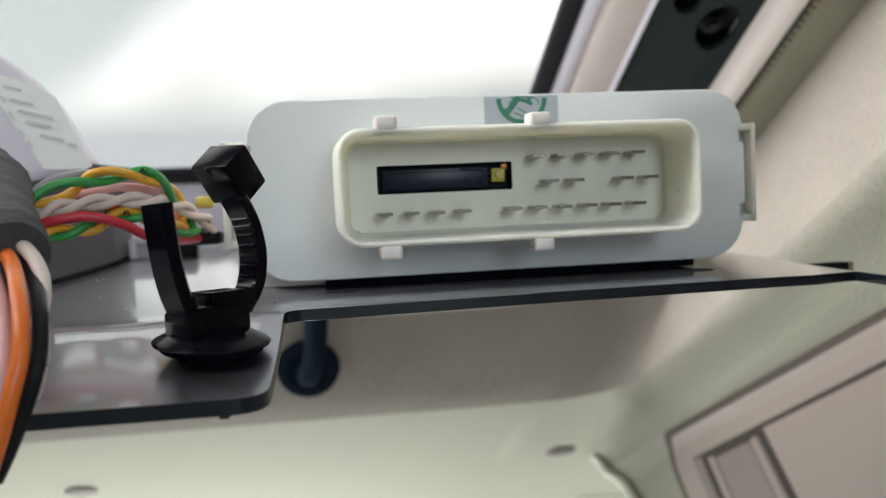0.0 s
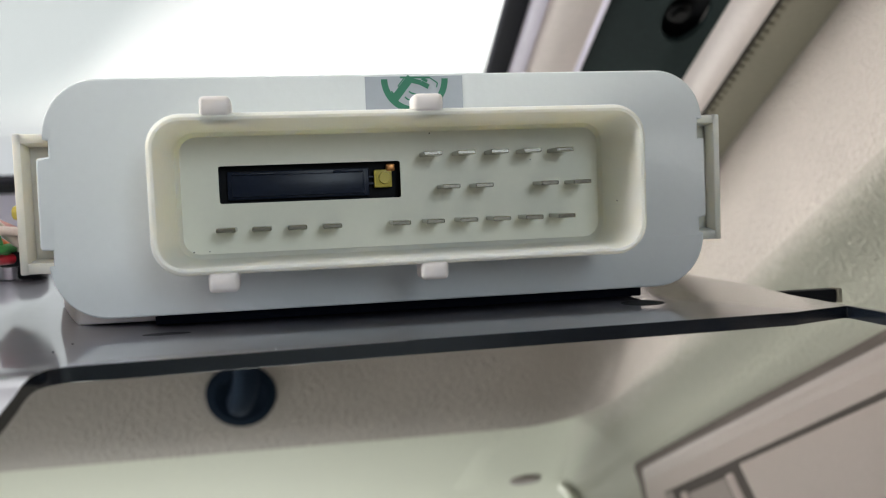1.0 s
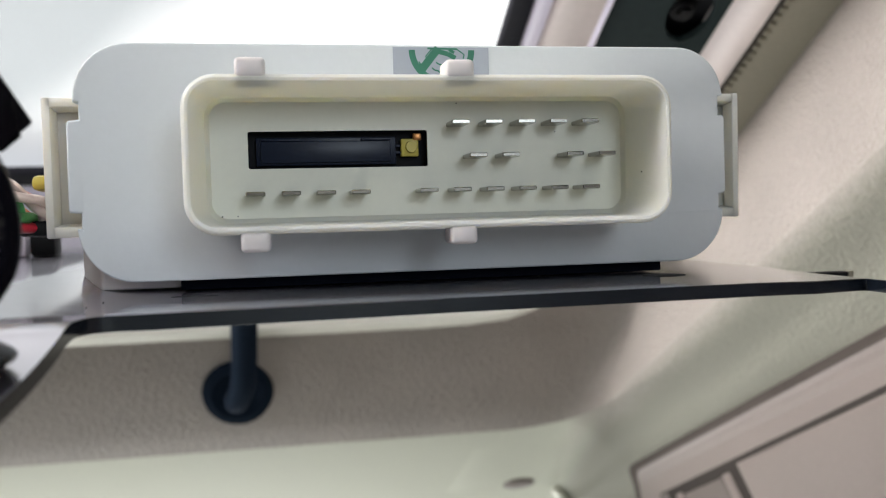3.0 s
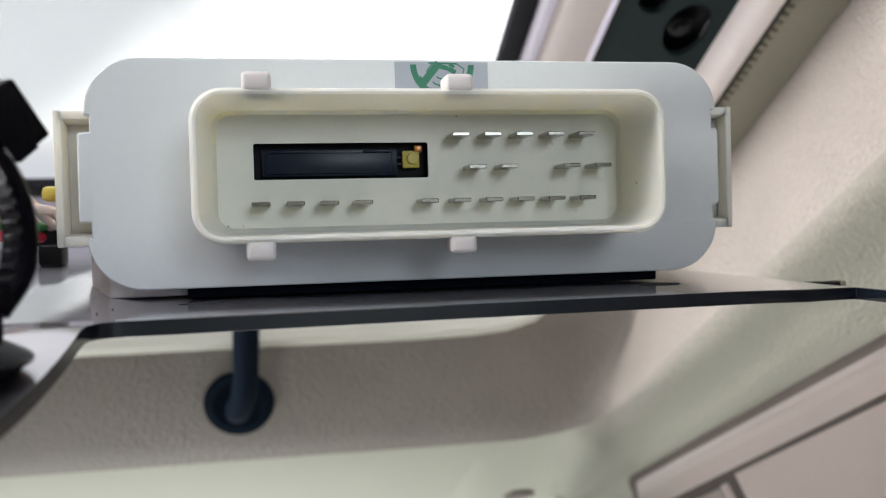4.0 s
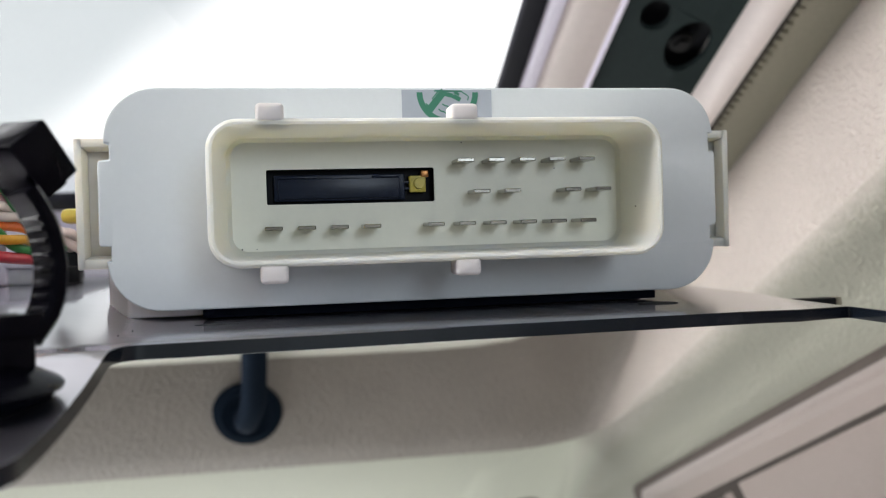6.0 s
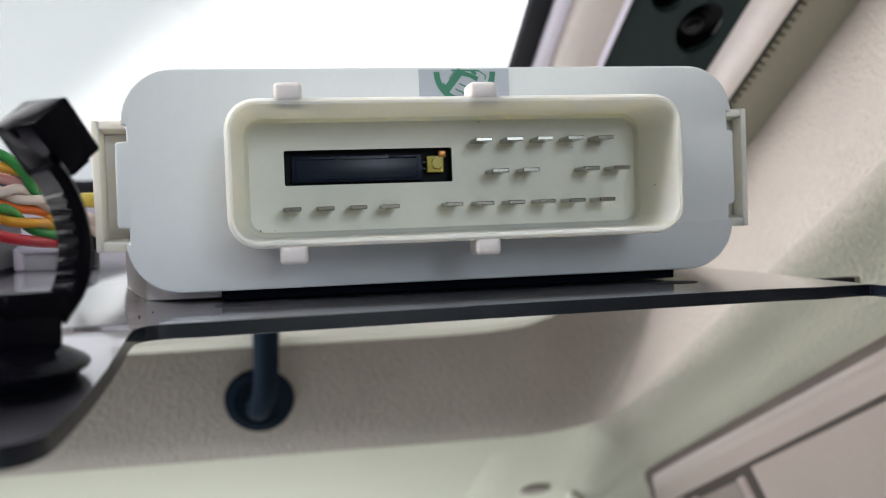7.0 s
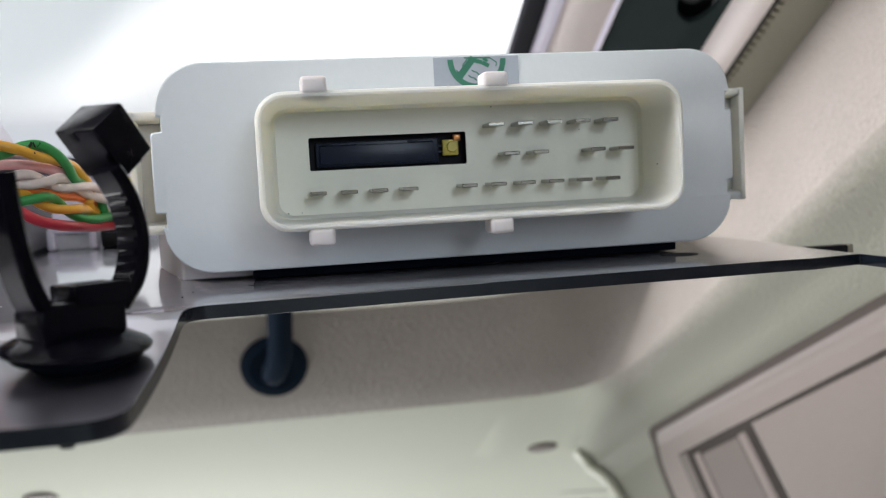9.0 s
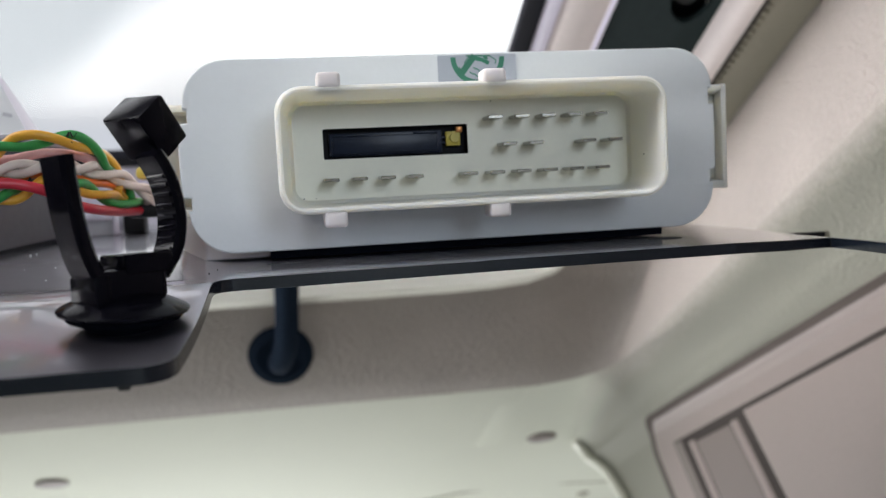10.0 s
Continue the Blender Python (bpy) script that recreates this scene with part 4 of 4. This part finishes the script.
# ---- wire harness ----
harness = thing("wire_harness", "twisted coloured wires running out of a black cloth-taped bundle", "wire harness", LAY)


def wire(colour, points, r=0.00092):
    return part("wire", tube(spline(points, 7), r, 12), WIRES[colour], harness, colour + " wire")


def pair(a, b, points, turns, r=0.00088, phase=0.0):
    """Two wires twisted round each other."""
    mid = spline(points, 12)
    for colour, sign in ((a, 0.0), (b, math.pi)):
        path = []
        for i, p in enumerate(mid):
            t = (mid[min(i + 1, len(mid) - 1)] - mid[max(i - 1, 0)]).normalized()
            u = t.cross(Vector((0, 0, 1))).normalized()
            v = u.cross(t)
            ang = sign + phase + turns * 6.28319 * i / (len(mid) - 1)
            path.append(p + (u * math.cos(ang) + v * math.sin(ang)) * r * 1.02)
        part("wire", tube(path, r, 10), WIRES[colour], harness, colour + " wire")


wire("yellow", [(-0.0912, -0.0057, 0.0166), (-0.0891, -0.0049, 0.0174), (-0.0856, -0.0032, 0.0183), (-0.0824, -0.0018, 0.0202), (-0.0791, -0.0027, 0.023), (-0.0753, -0.0027, 0.0236), (-0.0718, -0.0016, 0.0228), (-0.0692, 0.0016, 0.0216), (-0.0673, 0.0069, 0.0211), (-0.0658, 0.0119, 0.0201), (-0.0647, 0.0152, 0.0177), (-0.0645, 0.017, 0.0152), (-0.065, 0.0169, 0.0131), (-0.065, 0.0237, 0.0116)])
wire("green", [(-0.0905, -0.0077, 0.0176), (-0.0886, -0.007, 0.0188), (-0.0857, -0.006, 0.0208), (-0.0818, -0.0047, 0.0216), (-0.0777, -0.0023, 0.0215), (-0.0743, 0.0, 0.0223), (-0.0714, 0.0008, 0.0235), (-0.0689, 0.0019, 0.0236), (-0.0669, 0.0043, 0.0221), (-0.0659, 0.0071, 0.02), (-0.0657, 0.011, 0.0177), (-0.0649, 0.0179, 0.0165), (-0.0639, 0.0219, 0.014), (-0.0636, 0.024, 0.011), (-0.0639, 0.0295, 0.0093)])
wire("red", [(-0.0908, -0.0077, 0.0125), (-0.088, -0.0067, 0.0136), (-0.0839, -0.0063, 0.0145), (-0.0801, -0.005, 0.0148), (-0.0762, -0.0038, 0.014), (-0.0729, -0.0018, 0.0126), (-0.07, 0.0012, 0.0105), (-0.0673, 0.0062, 0.0094), (-0.065, 0.018, 0.0089), (-0.063, 0.0283, 0.009)], 0.0010)
wire("pink", [(-0.0905, -0.001, 0.0177), (-0.0835, 0.0013, 0.0193), (-0.0797, 0.0015, 0.0197), (-0.0761, 0.0025, 0.0205), (-0.0727, 0.0035, 0.0205), (-0.0696, 0.0063, 0.0199), (-0.0671, 0.0095, 0.0187), (-0.0658, 0.0222, 0.0166), (-0.0636, 0.0334, 0.0141), (-0.0619, 0.0401, 0.0118)])
wire("orange", [(-0.0909, -0.0022, 0.0137), (-0.0854, -0.0014, 0.0158), (-0.0802, 0.0003, 0.0162), (-0.0748, 0.0019, 0.0168), (-0.0719, 0.0027, 0.016), (-0.0684, 0.0077, 0.015), (-0.066, 0.0162, 0.0145), (-0.0647, 0.0265, 0.0123), (-0.0636, 0.0333, 0.0099)])
wire("grey", [(-0.0927, 0.0015, 0.019), (-0.0891, 0.0027, 0.0219), (-0.0856, 0.0038, 0.0233), (-0.0817, 0.0061, 0.0238), (-0.0781, 0.0072, 0.0233), (-0.0738, 0.0084, 0.022), (-0.0699, 0.0111, 0.0199), (-0.0668, 0.0205, 0.017)])
pair("white", "white", [(-0.0908, -0.0055, 0.0152), (-0.088, -0.0045, 0.016), (-0.0841, -0.0032, 0.0169), (-0.0791, -0.0015, 0.0175), (-0.0735, 0.0001, 0.0178), (-0.0688, 0.0041, 0.0175), (-0.0663, 0.0098, 0.0168), (-0.063, 0.0192, 0.0151), (-0.0604, 0.0258, 0.0126), (-0.0606, 0.0303, 0.0097)], 3.6)
pair("green", "yellow", [(-0.0903, -0.0063, 0.0109), (-0.0875, -0.0053, 0.0117), (-0.0836, -0.004, 0.012), (-0.0799, -0.0017, 0.0127), (-0.076, 0.0005, 0.0145), (-0.0713, 0.0018, 0.0146), (-0.0683, 0.0067, 0.0133), (-0.0658, 0.0125, 0.0117), (-0.0639, 0.0226, 0.0107), (-0.0626, 0.0341, 0.0097)], 3.2, phase=1.0)
part("terminal", box(-0.0640, -0.0595, 0.0320, 0.0370, 0.0161, 0.0190, 0.0010), BRASS, harness, "small yellow terminal housing")
part("plug", box(-0.0655, -0.0580, 0.0280, 0.038, 0.0074, 0.0104, 0.0008), RUBBER, harness, "black wire plug")

for cx, cy, cz, tilt in ((-0.0698, 0.0002, 0.0236, 0.5), (-0.0694, 0.0009, 0.0236, -0.4), (-0.0689, 0.0019, 0.0236, 0.6), (-0.0684, 0.0028, 0.0235, -0.5), (-0.0696, 0.0006, 0.0219, 0.9), (-0.069, 0.0021, 0.0216, -0.6), (-0.0686, 0.0033, 0.0215, 0.7), (-0.0735, 0.0002, 0.0152, 0.5), (-0.0728, 0.0003, 0.0153, -0.5), (-0.0769, -0.0009, 0.0154, 0.4)):
    part("print_mark", box(-0.00013, 0.00013, -0.00025, 0.00025, -0.00045, 0.00045), RUBBER, harness, "black printed mark", smooth=False,
         at=Matrix.Translation((cx, cy - 0.0008, cz)) @ Matrix.Rotation(-0.3, 4, 'X') @ Matrix.Rotation(tilt, 4, 'Y'))

# taped bundle, with its wound tape edges, and the wires that hang out of its end
path = spline([(-0.1079, 0.02, 0.0265), (-0.0967, -0.004, 0.022), (-0.0914, -0.018, 0.0181), (-0.0857, -0.034, 0.0141), (-0.0789, -0.052, 0.0106), (-0.0764, -0.058, 0.0091)], 12)
radii = [0.0064 - 0.0019 * i / len(path) + 0.00025 * math.sin(i * 0.55) + 0.00020 * math.sin(i * 1.31 + 0.8) for i in range(len(path))]
part("tape_wrap", tube(path, radii, 18), TAPE, harness, "creased black cloth tape")
wire("orange", [(-0.0801, -0.052, 0.0107), (-0.0754, -0.062, 0.008), (-0.0723, -0.07, 0.0046), (-0.071, -0.074, 0.0008), (-0.0708, -0.076, -0.0029), (-0.0716, -0.077, -0.0066), (-0.073, -0.077, -0.0111), (-0.0749, -0.077, -0.0162)], 0.00105)
wire("white", [(-0.0811, -0.05, 0.0112), (-0.0765, -0.056, 0.0107), (-0.0734, -0.06, 0.0088), (-0.0715, -0.063, 0.0062), (-0.0707, -0.066, 0.0035), (-0.071, -0.068, 0.0001)], 0.001)
wire("black", [(-0.0782, -0.052, 0.0099), (-0.0729, -0.062, 0.0062), (-0.07, -0.07, 0.0024), (-0.0693, -0.073, -0.0015), (-0.0694, -0.075, -0.0045), (-0.0708, -0.075, -0.0085), (-0.0727, -0.075, -0.013), (-0.0747, -0.075, -0.0169)], 0.001)
wire("white", [(-0.0763, -0.054, 0.0075), (-0.0722, -0.062, 0.0009), (-0.071, -0.066, -0.0031), (-0.0714, -0.067, -0.0065), (-0.0724, -0.068, -0.0098), (-0.0745, -0.068, -0.0139), (-0.0765, -0.068, -0.0181)], 0.0008)
wire("pink", [(-0.081, -0.054, 0.0086), (-0.0758, -0.066, 0.0045), (-0.0735, -0.072, 0.0007), (-0.0727, -0.075, -0.0029), (-0.0729, -0.077, -0.0065), (-0.0746, -0.077, -0.011)], 0.0009)

# ---- second module at the far end of the plate ----
other = thing("labelled_module", "lilac-white module with a printed label on a dark base", "control module", LAY @ Matrix.Translation((-0.0035, 0, 0)))
prof = fillet([(-0.150, 0.0135, 0.002), (-0.1040, 0.0245, 0.004), (-0.0885, 0.0285, 0.004), (-0.1000, 0.0495, 0.008), (-0.1140, 0.0620, 0.008), (-0.150, 0.0720, 0.004)], 6)


def upright(outline, y0, y1, bevel, skew=0.0):
    bm = prism(outline, 0.0, 1.0, 0)
    for v in bm.verts:
        y = y0 + (y1 - y0) * v.co.z
        v.co = Vector((v.co.x + skew * (y - y0), y, v.co.y))
    rim = [e for e in bm.edges if bevel and abs(e.verts[0].co.y - e.verts[1].co.y) < 1e-9]
    if rim:
        bmesh.ops.bevel(bm, geom=rim, offset=bevel, segments=2, clamp_overlap=True, affect='EDGES', profile=0.5)
    return bm


loops = []
mx, mz = -0.122, 0.042
for y, k2 in ((0.0500, 0.965), (0.0503, 0.985), (0.0512, 1.0), (0.072, 0.97), (0.078, 0.92)):
    loops.append([(mx + (x - mx) * k2, y, mz + (z - mz) * k2) for x, z in prof])
part("cover", loft(loops), LILAC, other, "lilac-white cover")
bm = bmesh.new()
bm.faces.new([bm.verts.new((x, 0.0497, z)) for x, z in ((-0.1101, 0.0525), (-0.1042, 0.0508), (-0.0982, 0.0482), (-0.0951, 0.046), (-0.0874, 0.0285), (-0.0894, 0.0277), (-0.0992, 0.0281), (-0.1104, 0.0476))])
label = part("label", bm, LABEL, other, "white printed label", smooth=False)
for x, z, wide, high, slant in ((-0.1053, 0.0485, 0.0044, 0.0006, 0.26), (-0.1034, 0.0451, 0.0057, 0.0006, 0.26), (-0.1003, 0.0419, 0.0085, 0.0008, 0.26), (-0.0997, 0.0394, 0.0064, 0.0008, 0.26), (-0.0967, 0.0359, 0.0057, 0.0006, 0.26), (-0.0919, 0.0338, 0.0021, 0.0009, 0.26), (-0.1078, 0.0459, 0.0018, 0.0004, 1.0), (-0.106, 0.0418, 0.0023, 0.0004, 1.0), (-0.1038, 0.0373, 0.0023, 0.0004, 1.0), (-0.1021, 0.0344, 0.0021, 0.0004, 1.0)):
    part("print_bar", box(-wide / 2, wide / 2, -0.00004, 0.00004, -high / 2, high / 2, 0), PRINT, label, smooth=False,
         at=Matrix.Translation((x, 0.0495, z)) @ Matrix.Rotation(slant, 4, 'Y'))
foot = [(-0.160, 0.010), (-0.0930, 0.0120), (-0.0846, 0.0569), (-0.0846, 0.080), (-0.160, 0.080)]
bm = prism(fillet([(x, y, 0.0015) for x, y in foot], 4), 0.0010, 0.0150, 0.0)
part("base", leaning(bm), DARKBOX, other, "dark grey base")
# black strip round the foot, the contact shadow made as a part
bm = prism(fillet([(x + 0.0006, y - 0.0006, 0.0015) for x, y in foot], 4), 0.00005, 0.0011, 0.0)
part("base_contact_shade", leaning(bm), SLOT_DARK, other, "black strip under the base, in for its contact shadow")
part("seal", upright(fillet([(-0.150, 0.0125, 0.001), (-0.1000, 0.0145, 0.004), (-0.0900, 0.0265, 0.003), (-0.0890, 0.0290, 0.001), (-0.1040, 0.0250, 0.002), (-0.150, 0.0200, 0.001)], 4), 0.0508, 0.080, 0.0005, 0.25), DARKBOX, other)
